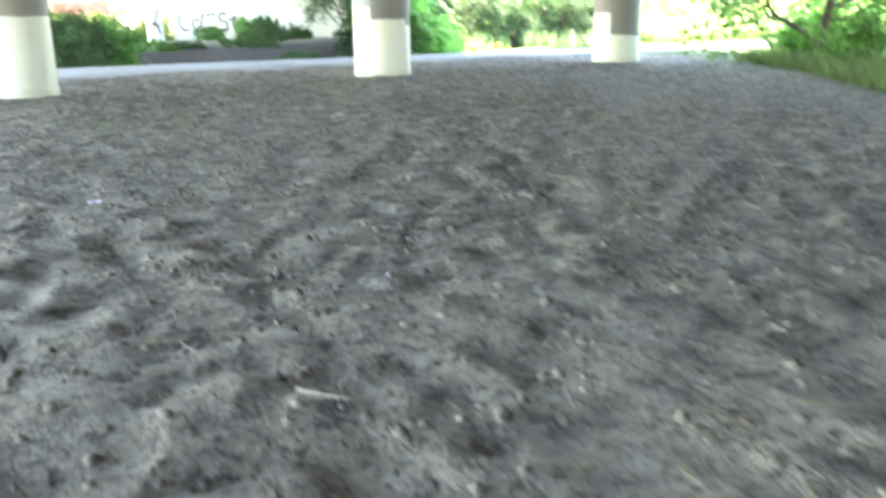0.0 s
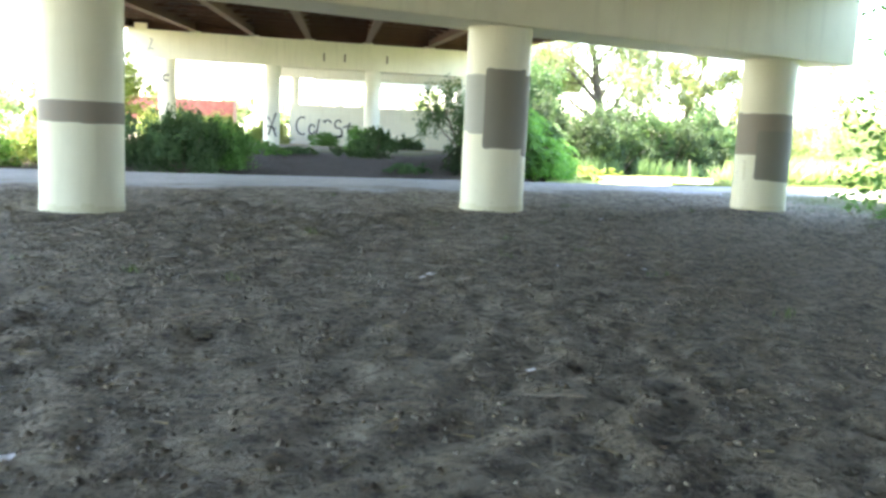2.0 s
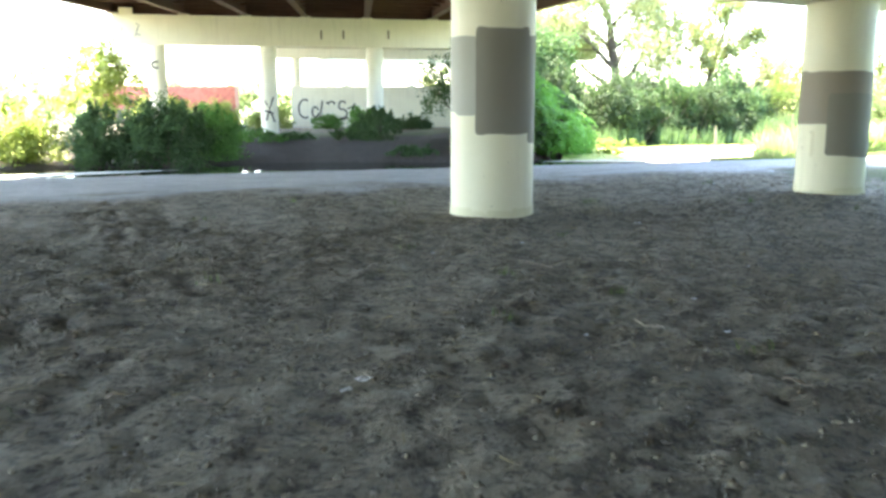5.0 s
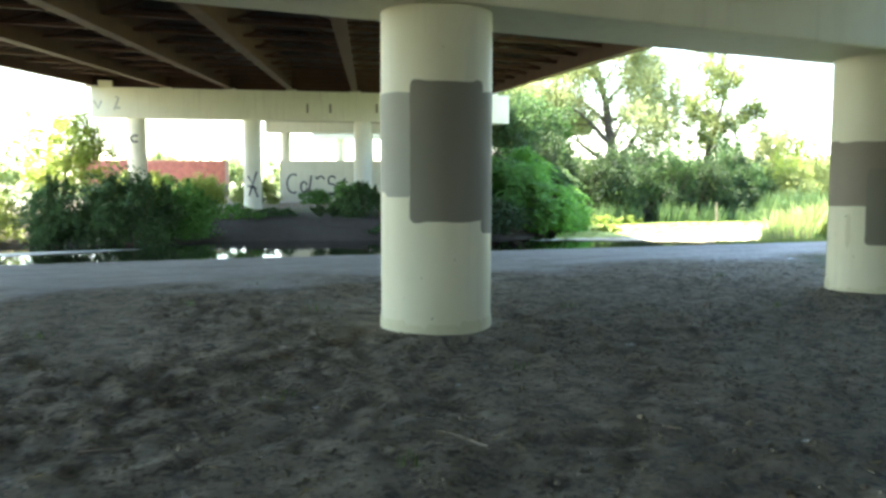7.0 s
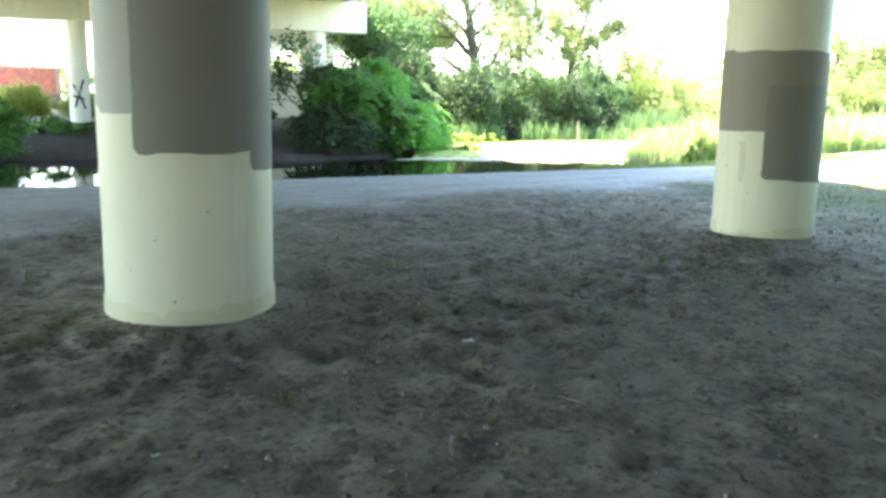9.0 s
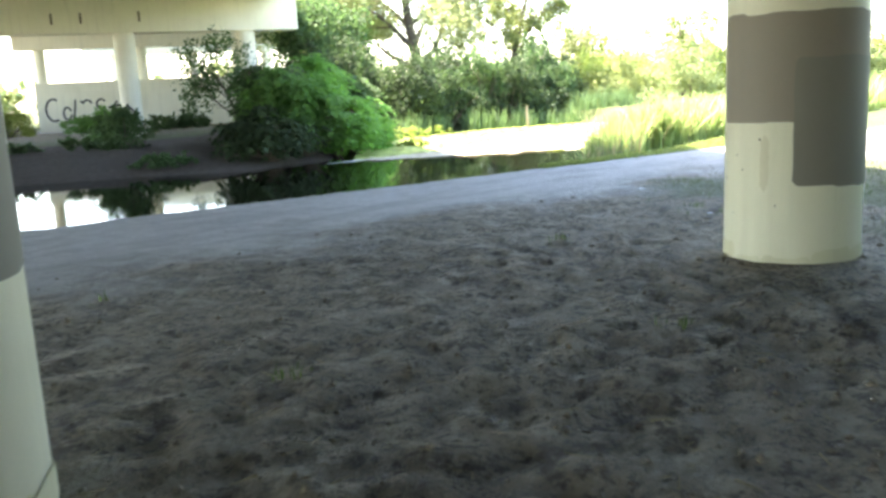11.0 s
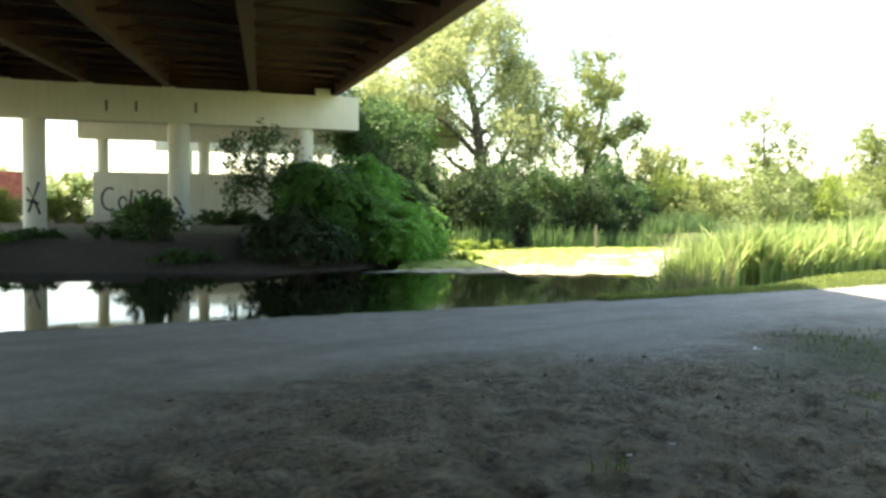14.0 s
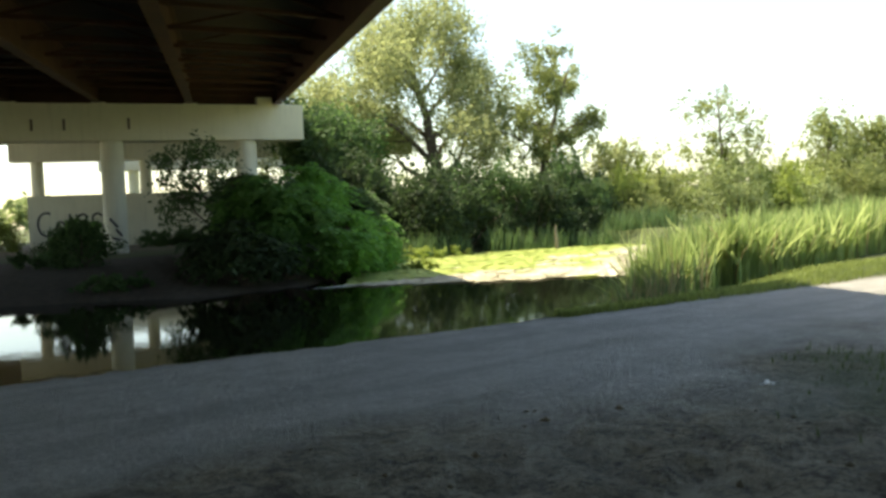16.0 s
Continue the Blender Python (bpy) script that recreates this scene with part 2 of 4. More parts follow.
def tube(points, radii, seg=8):
    """A tapered tube along points."""
    pts = [np.array(p, float) for p in points]
    vs, fs = [], []
    for i, p in enumerate(pts):
        d = pts[min(i + 1, len(pts) - 1)] - pts[max(i - 1, 0)]
        d = d / (np.linalg.norm(d) + 1e-9)
        a = np.cross(d, (0.3, 0.9, 0.31) if abs(d[2]) > 0.8 else (0, 0, 1))
        a = a / np.linalg.norm(a)
        b = np.cross(d, a)
        for k in range(seg):
            t = 2 * math.pi * k / seg
            vs.append(p + radii[i] * (a * math.cos(t) + b * math.sin(t)))
    for i in range(len(pts) - 1):
        for k in range(seg):
            k2 = (k + 1) % seg
            fs.append((i * seg + k, i * seg + k2, (i + 1) * seg + k2, (i + 1) * seg + k))
    return np.array(vs), np.array(fs)


def leaves(centres, size, droop=0.3, aspect=0.5, r=None):
    """Folded leaf blades, one quad pair each, at the given places, turned at random."""
    r = r or rng
    n = len(centres)
    d = r.normal(size=(n, 3))
    d[:, 2] = d[:, 2] * 0.6 - droop
    d /= np.linalg.norm(d, axis=1)[:, None]
    o = r.normal(size=(n, 3))
    s = np.cross(d, o)
    s /= np.linalg.norm(s, axis=1)[:, None] + 1e-9
    L = size * r.uniform(0.6, 1.35, n)[:, None]
    W = L * aspect * 0.5
    c = np.asarray(centres)
    v = np.stack([c - d * L * 0.5, c + s * W - d * L * 0.05, c + d * L * 0.5, c - s * W - d * L * 0.05], 1).reshape(-1, 3)
    f = np.arange(4 * n).reshape(n, 4)
    return v, f


# ---- terrain ----
NEAR_SHORE = ((-400, 60), (-60, 17), (-10, 11.6), (8, 9.5), (13, 9.3), (15.4, 10.7), (20.4, 15.2), (27.9, 20.6), (35.4, 27.3), (48.6, 37.2), (60, 50), (400, 300))
FAR_SHORE = ((-400, 60), (-60, 35), (0.5, 30.4), (7.1, 30.2), (12.1, 28.1), (15.4, 25.6), (20.4, 26.8), (23.7, 31.4), (27.9, 38), (37.9, 38.9), (47, 36.4), (50.3, 34.7), (400, 34.7))
WATER_Z = -1.35


def shore(table, x):
    xs, ys = zip(*table)
    return np.interp(x, xs, ys)


def path_far(x):
    return 8.35 - 0.115 * np.asarray(x)


def path_near(x):
    return np.interp(x, (-60, -10, 0, 8, 12, 16, 30), (11, 4.8, 4.8, 4.6, 4.2, 3.0, 1.0)) + 0.18 * np.sin(np.asarray(x) * 1.3) + 0.12 * np.sin(np.asarray(x) * 3.1)


def smooth(a, b, x):
    t = np.clip((x - a) / (b - a), 0, 1)
    return t * t * (3 - 2 * t)


def wave(x, y):
    """Cheap rolling relief out of a few sines."""
    return (np.sin(1.9 * x + 0.7 * y) + np.sin(-1.1 * x + 2.3 * y + 1) + np.sin(3.7 * x + 2.9 * y + 2) * 0.6 + np.sin(5.3 * x - 4.1 * y) * 0.45
            + np.sin(9.1 * x + 7.3 * y + 0.5) * 0.3 + np.sin(-8.3 * x + 11.9 * y) * 0.3)


HASH = np.random.default_rng(99).random((256, 256))


def lattice(x, y, k):
    """Smooth value noise, 0 to 1, one lump for each unit."""
    x, y = np.asarray(x, float) + 37.3 * k, np.asarray(y, float) + 91.7 * k
    i, j = np.floor(x).astype(int), np.floor(y).astype(int)
    u, v = x - i, y - j
    u, v = u * u * (3 - 2 * u), v * v * (3 - 2 * v)
    a, b = HASH[i % 256, j % 256], HASH[(i + 1) % 256, j % 256]
    c, d = HASH[i % 256, (j + 1) % 256], HASH[(i + 1) % 256, (j + 1) % 256]
    return (a * (1 - u) + b * u) * (1 - v) + (c * (1 - u) + d * u) * v


def height(x, y):
    x, y = np.asarray(x, float), np.asarray(y, float)
    ns, fs = shore(NEAR_SHORE, x), shore(FAR_SHORE, x)
    edge = path_far(np.clip(x, -60, 16)) + 0.25 + np.clip(x - 11.5, 0, 5) * 0.08
    edge = np.minimum(edge, ns - 1.5)
    z_near = -2.3 * smooth(edge, ns + (ns - edge) * 0.6, y) - np.clip((y - edge) * 0.02, 0, 0.2)
    z_far = -0.45 - 1.75 * smooth(fs + 10, fs - 5, y)
    wet = fs > ns + 1
    z = np.where(y < (ns + fs) / 2, z_near, z_far)
    z = np.where(wet, z, -0.45 + 0.45 * smooth(30, 10, y))
    calm = smooth(path_near(x) - 2.0, path_near(x) + 0.8, y) * smooth(path_far(x) + 0.8, path_far(x) + 0.2, y)
    z = z + 0.06 * smooth(-9.0, -2.0, y) * (y < (ns + fs) / 2)
    rough = 1.0 - 0.8 * calm
    for k in (-2, -1, 0, 1):
        rough = rough * (0.15 + 0.85 * smooth(0.5, 1.1, np.hypot(x - k * 6.873, y)))
    near = smooth(60, 25, np.hypot(x, y))
    lumpy = 0.03 * (lattice(x * 0.9, y * 0.9, 1) - 0.5) + 0.026 * (lattice(x * 3.3, y * 3.3, 2) - 0.5) + 0.065 * (lattice(x * 7.0, y * 7.0, 3) - 0.5) * (0.4 + 1.2 * lattice(x * 0.7, y * 0.7, 4))
    return z + lumpy * rough * near


def axis(parts):
    return np.unique(np.concatenate([np.arange(a, b, s) for a, b, s in parts]).round(3))


gx = axis(((-800, -60, 60), (-60, -12, 2.0), (-11, 8, 0.065), (8, 10, 0.1), (-12, -11, 0.1), (10, 14, 0.12), (14, 16, 0.2), (16, 40, 0.6), (40, 110, 2.5), (110, 801, 60)))
gy = axis(((-600, -60, 60), (-60, -16, 2.0), (-13, 4.2, 0.065), (4.2, 5, 0.1), (-14, -13, 0.1), (5, 7, 0.12), (-16, -14, 0.2), (7, 13, 0.2), (13, 50, 0.5), (50, 110, 2.5), (110, 901, 60)))
GX, GY = np.meshgrid(gx, gy)
GZ = height(GX, GY)
nx, ny = len(gx), len(gy)
idx = np.arange(nx * ny).reshape(ny, nx)
quads = np.stack([idx[:-1, :-1], idx[:-1, 1:], idx[1:, 1:], idx[1:, :-1]], -1).reshape(-1, 4)
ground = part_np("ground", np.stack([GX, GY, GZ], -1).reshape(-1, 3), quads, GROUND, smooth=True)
tagged(ground, "bare trampled earth with a grey gravel path", "ground", kind="structure")


def mask(name, values):
    a = ground.data.attributes.new(name, "FLOAT", "POINT")
    a.data.foreach_set("value", np.clip(values, 0, 1).astype(np.float32).ravel())


def turf_edge(y):
    return np.interp(y, (-30, -16, -9.4, -5, -2.2, 1.3, 4), (-12, -3.5, 2.3, 6.2, 8.1, 8.8, 9.8))


ragged = 0.25 * wave(GX * 1.3, GY * 1.3) * 0.5
mask("path", smooth(path_near(GX) - 1.5, path_near(GX) + 1.1, GY + ragged * 1.6 + 1.5 * (lattice(GX * 0.8, GY * 1.6, 8) - 0.5)) * smooth(path_far(GX) + 0.5, path_far(GX) + 0.1, GY))
turf = smooth(-0.3, 1.6, GX - turf_edge(GY) + ragged * 2.5 + 1.6 * (lattice(GX * 0.8, GY * 0.8, 12) - 0.5)) * (0.7 + 0.3 * smooth(2.0, -1.0, GY)) * smooth(path_near(GX) - 0.1, path_near(GX) - 0.8, GY + ragged)
turf = np.maximum(turf, smooth(path_far(GX) + 0.1, path_far(GX) + 0.5, GY + ragged * 0.3) * smooth(9.5, 12.0, GX) * smooth(60, 40, GY))
turf = np.maximum(turf, smooth(60, 75, np.hypot(GX - 10, GY - 20)))
turf = np.maximum(turf, smooth(32, 40, GX) * (GY > 16))
mask("turf", turf * (GY < 400))
fsx = shore(FAR_SHORE, GX)
# mud by the water; across it, the dark tone also paints the deck's shade
mask("shaded_mud", smooth(path_far(GX) + 0.3, path_far(GX) + 0.8, GY) * smooth(12, 9.5, GX) * (GY < 20) + (GY >= 20) * smooth(fsx + 17.5, fsx + 15.5, GY) * smooth(60, 45, GY) * smooth(40, 32, GX))

water = part_np("water", [(-400, 5, WATER_Z), (80, 5, WATER_Z), (80, 75, WATER_Z), (-400, 75, WATER_Z)], [(0, 1, 2, 3)], WATER)
tagged(water, "still dark canal water reflecting trees and sky", "water", kind="structure")


# ---- bridge piers ----
COL_R = 0.57


def column(parent, x, y, z0, z1, r, mat, label=""):
    seg = 56
    rows = [(z0 - 0.4, r + 0.01), (z0 + 0.02, r + 0.006), (z0 + 0.25, r), ((z0 + z1) / 2, r), (z1 - 0.02, r), (z1, r)]
    vs, fs = [], []
    for z, rr in rows:
        for k in range(seg):
            a = 2 * math.pi * k / seg
            vs.append((x + rr * math.cos(a), y + rr * math.sin(a), z))
    for i in range(len(rows) - 1):
        for k in range(seg):
            k2 = (k + 1) % seg
            fs.append((i * seg + k, i * seg + k2, (i + 1) * seg + k2, (i + 1) * seg + k))
    return part_np("column", vs, fs, mat, parent, label, smooth=True)


def paint_patch(parent, x, y, a0, a1, z0, z1, mat, label, lift=0.004, seed=0, band=False):
    """A coat of paint on a column: a thin shell with rounded corners and edges left uneven by roller strokes, between two bearings and two heights."""
    na, nz = max(24, int(abs(a1 - a0) / 1.5)), 8
    q = random.Random(seed)
    n_roll = max(2, int(abs(a1 - a0) / 21))
    wob = 0.008 if band else 0.026
    low, high = [q.uniform(-wob, wob) for _ in range(n_roll + 1)], [q.uniform(-wob, wob) * 0.6 for _ in range(n_roll + 1)]
    side = [q.uniform(-1.2, 1.2) for _ in range(2 * nz + 2)]
    if band:
        low[-1], high[-1] = low[0], high[0]

    def edge(levels, u):
        k = min(int(u * n_roll), n_roll - 1)
        t = min(1.0, max(0.0, (u * n_roll - k - 0.32) / 0.36))
        t = t * t * (3 - 2 * t)
        return levels[k] * (1 - t) + levels[k + 1] * t
    vs, fs = [], []
    arc_len = radians(abs(a1 - a0)) * COL_R
    for j in range(nz + 1):
        for i in range(na + 1):
            u, w = i / na, j / nz
            d = min(u, 1 - u) * arc_len
            cut = 0.0 if band else max(0.0, 0.05 - d) ** 2 / 0.05 * 0.9
            zb, zt = z0 + edge(low, u) + cut, z1 + edge(high, u) - cut
            a = a0 + (a1 - a0) * u
            if not band and i in (0, na):
                a += side[j if i == 0 else nz + 1 + j] * 0.5
            r = COL_R + lift
            vs.append((x + r * math.cos(radians(a)), y + r * math.sin(radians(a)), zb + (zt - zb) * w))
    for j in range(nz):
        for i in range(na):
            k = j * (na + 1) + i
            fs.append((k, k + 1, k + na + 2, k + na + 1))
    return part_np("paint_patch", vs, fs, mat, parent, label, smooth=True)


def pockmark(parent, x, y, az, z, r):
    """A small dark blow-hole in a column's face."""
    c, sn = math.cos(radians(az)), math.sin(radians(az))
    vs = [(x + (COL_R + 0.002) * c, y + (COL_R + 0.002) * sn, z)]
    for k in range(9):
        t = 2 * math.pi * k / 9
        rr = r * (1 + 0.25 * math.sin(3 * t + az))
        vs.append((x + (COL_R + 0.002) * c - sn * rr * math.cos(t), y + (COL_R + 0.002) * sn + c * rr * math.cos(t), z + rr * math.sin(t)))
    fs = [(0, 1 + k, 1 + (k + 1) % 9) for k in range(9)]
    return part_np("pockmark", vs, fs, RUST_DARK, parent, "small dark pockmark")


SPAN = 6.873
CAP_Z0, CAP_Z1 = 3.26, 4.78
near_pier = thing("bridge_pier", (0, 0, 0), "cream painted concrete bridge pier with grey cover-up paint on round columns", "bridge pier", "bridge piers")
near_cols = {k: column(near_pier, k * SPAN, 0, 0.0, CAP_Z0 + 0.01, COL_R, CREAM) for k in (-3, -2, -1, 0, 1)}
bm = bmesh.new()
bm_box(bm, (-6.4, 0, (CAP_Z0 + CAP_Z1) / 2), (30.2, 1.3, CAP_Z1 - CAP_Z0), 0.03)
part("cap_beam", bm, CREAM, near_pier)
paint_patch(near_cols[-1], -SPAN, 0, 0, 360, 1.30, 1.60, PATCH_BROWN, "band of brown-grey cover paint", 0.004, 1, True)
paint_patch(near_cols[0], 0, 0, -215, -141, 1.43, 2.43, PATCH_LIGHT, "light grey cover paint", 0.004, 2)
paint_patch(near_cols[0], 0, 0, -143, -64, 1.17, 2.54, PATCH, "dark grey cover paint", 0.008, 3)
paint_patch(near_cols[0], 0, 0, -66, 15, 1.06, 2.46, PATCH, "dark grey cover paint", 0.004, 4)
paint_patch(near_cols[1], SPAN, 0, -226, -58, 1.22, 2.12, PATCH_BROWN, "brown-grey cover paint", 0.004, 5)
paint_patch(near_cols[1], SPAN, 0, -152, -60, 0.70, 1.75, PATCH, "dark grey cover paint", 0.008, 6)
paint_patch(near_cols[1], SPAN, 0, -178, -171, 0.68, 1.14, STAIN, "faint brown stain", 0.003, 7)
for az, z, rr in ((-179, 1.10, 0.014), (-203, 0.96, 0.010), (-196, 0.84, 0.012), (-221, 0.75, 0.014), (-165, 0.55, 0.010), (-208, 0.45, 0.008)):
    pockmark(near_cols[1], SPAN, 0, az, z, rr * 0.75)
for az, z, rr in ((-120, 0.22, 0.014), (-131, 0.62, 0.010), (-98, 0.80, 0.010), (-150, 0.41, 0.008), (-110, 2.85, 0.010)):
    pockmark(near_cols[0], 0, 0, az, z, rr * 0.6)
# uneven yellower patches round the feet of the near columns
FOOT_YELLOW = painted_concrete("yellower_foot_paint", (0.63, 0.61, 0.41), (0.50, 0.48, 0.28), 0.4, 0.55)
q = random.Random(77)
for k in (-1, 0, 1):
    az = -230.0
    while az < 30:
        wide = q.uniform(18, 40)
        paint_patch(near_cols[k], k * SPAN, 0, az, az + wide, -0.1, 0.10 + q.uniform(0.0, 0.11), FOOT_YELLOW, "uneven yellower patch at the foot", 0.0100 + 0.0012 * q.random(), 300 + int(az) + 7 * k)
        az += wide - 0.4

# the pier across the water
FA = np.array((1.21, 54.12))
FB = np.array((29.17, 46.07))
FD = (FB - FA) / np.linalg.norm(FB - FA)
FN = np.array((FD[1], -FD[0]))            # towards the walker
F_LEN = float(np.linalg.norm(FB - FA))
F_ANG = math.atan2(FD[1], FD[0])


def far_point(s, off=0.0):
    """A place s metres along the far cap from its end and off metres in front of its face."""
    p = FA + FD * s + FN * off
    return float(p[0]), float(p[1])


far_pier = thing("bridge_pier", (*far_point(F_LEN / 2), 0), "pale painted concrete bridge pier on the far bank with dark marks", "bridge pier", "bridge piers")


def local(parent, ob):
    """Keep ob where it is in the world under its parent."""
    ob.matrix_parent_inverse = Matrix.Translation(parent.location).inverted()
    return ob


far_cols = []
for s in (2.8, 10.55, 18.35, 25.75):
    x, y = far_point(s, -0.75)
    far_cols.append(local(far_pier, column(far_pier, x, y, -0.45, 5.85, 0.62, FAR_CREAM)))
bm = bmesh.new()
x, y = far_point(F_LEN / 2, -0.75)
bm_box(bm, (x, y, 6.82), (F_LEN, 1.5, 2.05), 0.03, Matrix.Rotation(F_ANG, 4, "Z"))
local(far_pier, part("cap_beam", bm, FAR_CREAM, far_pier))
GIRDER_FAR = [-0.8, 4.0, 8.3, 12.5, 17.0, 21.9, 26.9]
for s in GIRDER_FAR:
    bm = bmesh.new()
    x, y = far_point(s + 0.8, -0.5)
    bm_box(bm, (x, y, 7.88), (0.75, 0.6, 0.14), 0.015, Matrix.Rotation(F_ANG, 4, "Z"))
    local(far_pier, part("bearing_block", bm, FAR_CREAM, far_pier))
for s in (0.95, 26.85):
    bm = bmesh.new()
    x, y = far_point(s, -0.3)
    bm_box(bm, (x, y, 8.06), (0.9, 0.55, 0.44), 0.015, Matrix.Rotation(F_ANG, 4, "Z"))
    local(far_pier, part("bearing_block", bm, FAR_CREAM, far_pier))
for s in (14.4, 16.0, 19.3):
    x, y = far_point(s, 0.006)
    bm = bmesh.new()
    bm_box(bm, (x, y, 6.35 + 0.02 * s), (0.13, 0.02, 0.62), 0.004, Matrix.Rotation(F_ANG, 4, "Z"))
    local(far_pier, part("rust_streak", bm, RUST, far_pier, "dark rust streak"))

# sprayed marks at the end of the far cap and on its first column are drawn with the graffiti below

# the pier and the wall further back
back_pier = thing("bridge_pier", (24, 66, 0), "shaded cream concrete pier behind a low painted wall", "bridge pier", "bridge piers")
GA, GB = np.array((17.6, 70.6)), np.array((46.0, 58.5))
GD = (GB - GA) / np.linalg.norm(GB - GA)
G_ANG = math.atan2(GD[1], GD[0])
G_LEN = float(np.linalg.norm(GB - GA))
for s in (1.8, 9.6, 17.4, 25.2):
    p = GA + GD * s + np.array((GD[1], -GD[0])) * -0.8
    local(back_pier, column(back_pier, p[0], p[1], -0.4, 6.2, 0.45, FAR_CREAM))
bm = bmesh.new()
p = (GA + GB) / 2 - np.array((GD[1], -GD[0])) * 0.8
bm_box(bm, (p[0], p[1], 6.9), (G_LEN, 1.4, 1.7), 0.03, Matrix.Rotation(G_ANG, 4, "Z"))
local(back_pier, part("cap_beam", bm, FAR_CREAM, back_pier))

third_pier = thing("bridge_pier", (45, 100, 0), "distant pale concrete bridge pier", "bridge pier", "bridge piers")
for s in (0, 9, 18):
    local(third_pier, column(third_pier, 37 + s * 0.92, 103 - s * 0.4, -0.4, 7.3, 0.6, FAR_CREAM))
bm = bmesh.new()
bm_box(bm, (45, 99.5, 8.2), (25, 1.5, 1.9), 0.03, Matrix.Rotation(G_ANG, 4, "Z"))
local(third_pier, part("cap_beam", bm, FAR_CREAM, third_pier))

wall = thing("retaining_wall", (26, 64, 0), "low white painted concrete wall sprayed with graffiti", "wall")
bm = bmesh.new()
bm_box(bm, (30.5, 63.0, 1.45), (26.5, 0.5, 3.9), 0.03, Matrix.Rotation(G_ANG, 4, "Z"))
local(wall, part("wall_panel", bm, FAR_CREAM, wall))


def strokes(parent, origin, along, lines, thick, name="spray_mark", mat=None, label="black sprayed stroke"):
    """Sprayed strokes as flat ribbons on a wall that starts at origin and runs along a bearing."""
    c, s = math.cos(along), math.sin(along)
    for pts in lines:
        vs, fs = [], []
        for i, (u, w) in enumerate(pts):
            u0, w0 = pts[max(i - 1, 0)]
            u1, w1 = pts[min(i + 1, len(pts) - 1)]
            du, dw = u1 - u0, w1 - w0
            n = math.hypot(du, dw) or 1
            for sgn in (-1, 1):
                uu, ww = u - sgn * dw / n * thick / 2, w + sgn * du / n * thick / 2
                vs.append((origin[0] + c * uu, origin[1] + s * uu, origin[2] + ww))
        for i in range(len(pts) - 1):
            fs.append((2 * i, 2 * i + 2, 2 * i + 3, 2 * i + 1))
        local(parent, part_np(name, vs, fs, mat or INK, parent, label))


def arc(cx, cy, rx, ry, a0, a1, n=10):
    return [(cx + rx * math.cos(radians(a0 + (a1 - a0) * i / n)), cy + ry * math.sin(radians(a0 + (a1 - a0) * i / n))) for i in range(n + 1)]


wx, wy = 30.5 - 13.2 * math.cos(G_ANG), 63.0 - 13.2 * math.sin(G_ANG)
fx, fy = wx + 0.27 * math.sin(G_ANG), wy - 0.27 * math.cos(G_ANG)
tag_lines = [arc(1.35, 1.3, 0.85, 0.85, 60, 300, 14), arc(2.75, 1.0, 0.42, 0.48, 20, 350, 12), [(3.75, 2.05), (3.6, 1.3), (3.35, 0.5)], [(4.3, 1.95), (4.5, 1.75)], arc(5.0, 1.55, 0.5, 0.42, 160, 20),
             arc(5.2, 0.95, 0.75, 0.55, 190, 300), arc(6.5, 1.6, 0.5, 0.4, 30, 260, 12), arc(6.5, 0.85, 0.6, 0.42, 100, -130, 12), [(7.2, 1.3), (7.9, 1.5), (8.6, 1.45)], arc(8.4, 1.1, 0.5, 0.7, 100, 250), arc(5.4, 0.9, 2.3, 0.65, 205, 325, 14)]
strokes(wall, (fx, fy, 0), G_ANG, [[(0.25 + u * 0.68, w) for u, w in line] for line in tag_lines], 0.15)

# sprayed marks on two columns of the far pier
x, y = far_point(0, 0.008)
strokes(far_pier, (x, y, 0), F_ANG, [[(0.2, 6.9), (0.5, 6.4), (0.7, 6.9)], [(1.5, 6.3), (1.8, 7.1), (1.6, 7.2)], [(1.6, 6.5), (1.9, 6.4)]], 0.13, "spray_mark", FADED, "faded grey sprayed stroke")
for col_s, lines in ((2.8, [arc(0.0, 4.4, 0.3, 0.22, 60, 300)]), (10.55, [[(-0.3, 1.9), (0.0, 1.3), (0.3, 2.2)], [(0.0, 1.3), (-0.25, 0.5)], [(0.05, 1.2), (0.35, 0.4)], [(-0.35, 1.2), (0.3, 1.0)]]),
                     (18.35, [[(-0.3, 1.5), (0.1, 1.0)], [(0.0, 0.9), (0.3, 0.5)], [(-0.2, 0.4), (0.2, 0.3)]])):
    x, y = far_point(col_s, -0.1)
    strokes(far_pier, (x, y, 0), F_ANG, lines, 0.12)


# ---- bridge deck ----
deck = thing("bridge_deck", (5, 25, 6), "dark brown steel girder bridge deck seen from below", "bridge")
NEAR_X = np.interp(np.arange(7), (0, 1, 2, 3, 4, 5, 6), (-17.6, -12.6, -8.4, -4.9, -1.5, 3.0, 8.55))
Z_NEAR, Z_FAR, G_H = 4.90, 7.95, 1.45
girder_lines = []
for xn, s in zip(NEAR_X, GIRDER_FAR):
    xf, yf = far_point(s + 0.8, -0.7)
    girder_lines.append((np.array((xn, 0.0, Z_NEAR)), np.array((xf, yf, Z_FAR))))


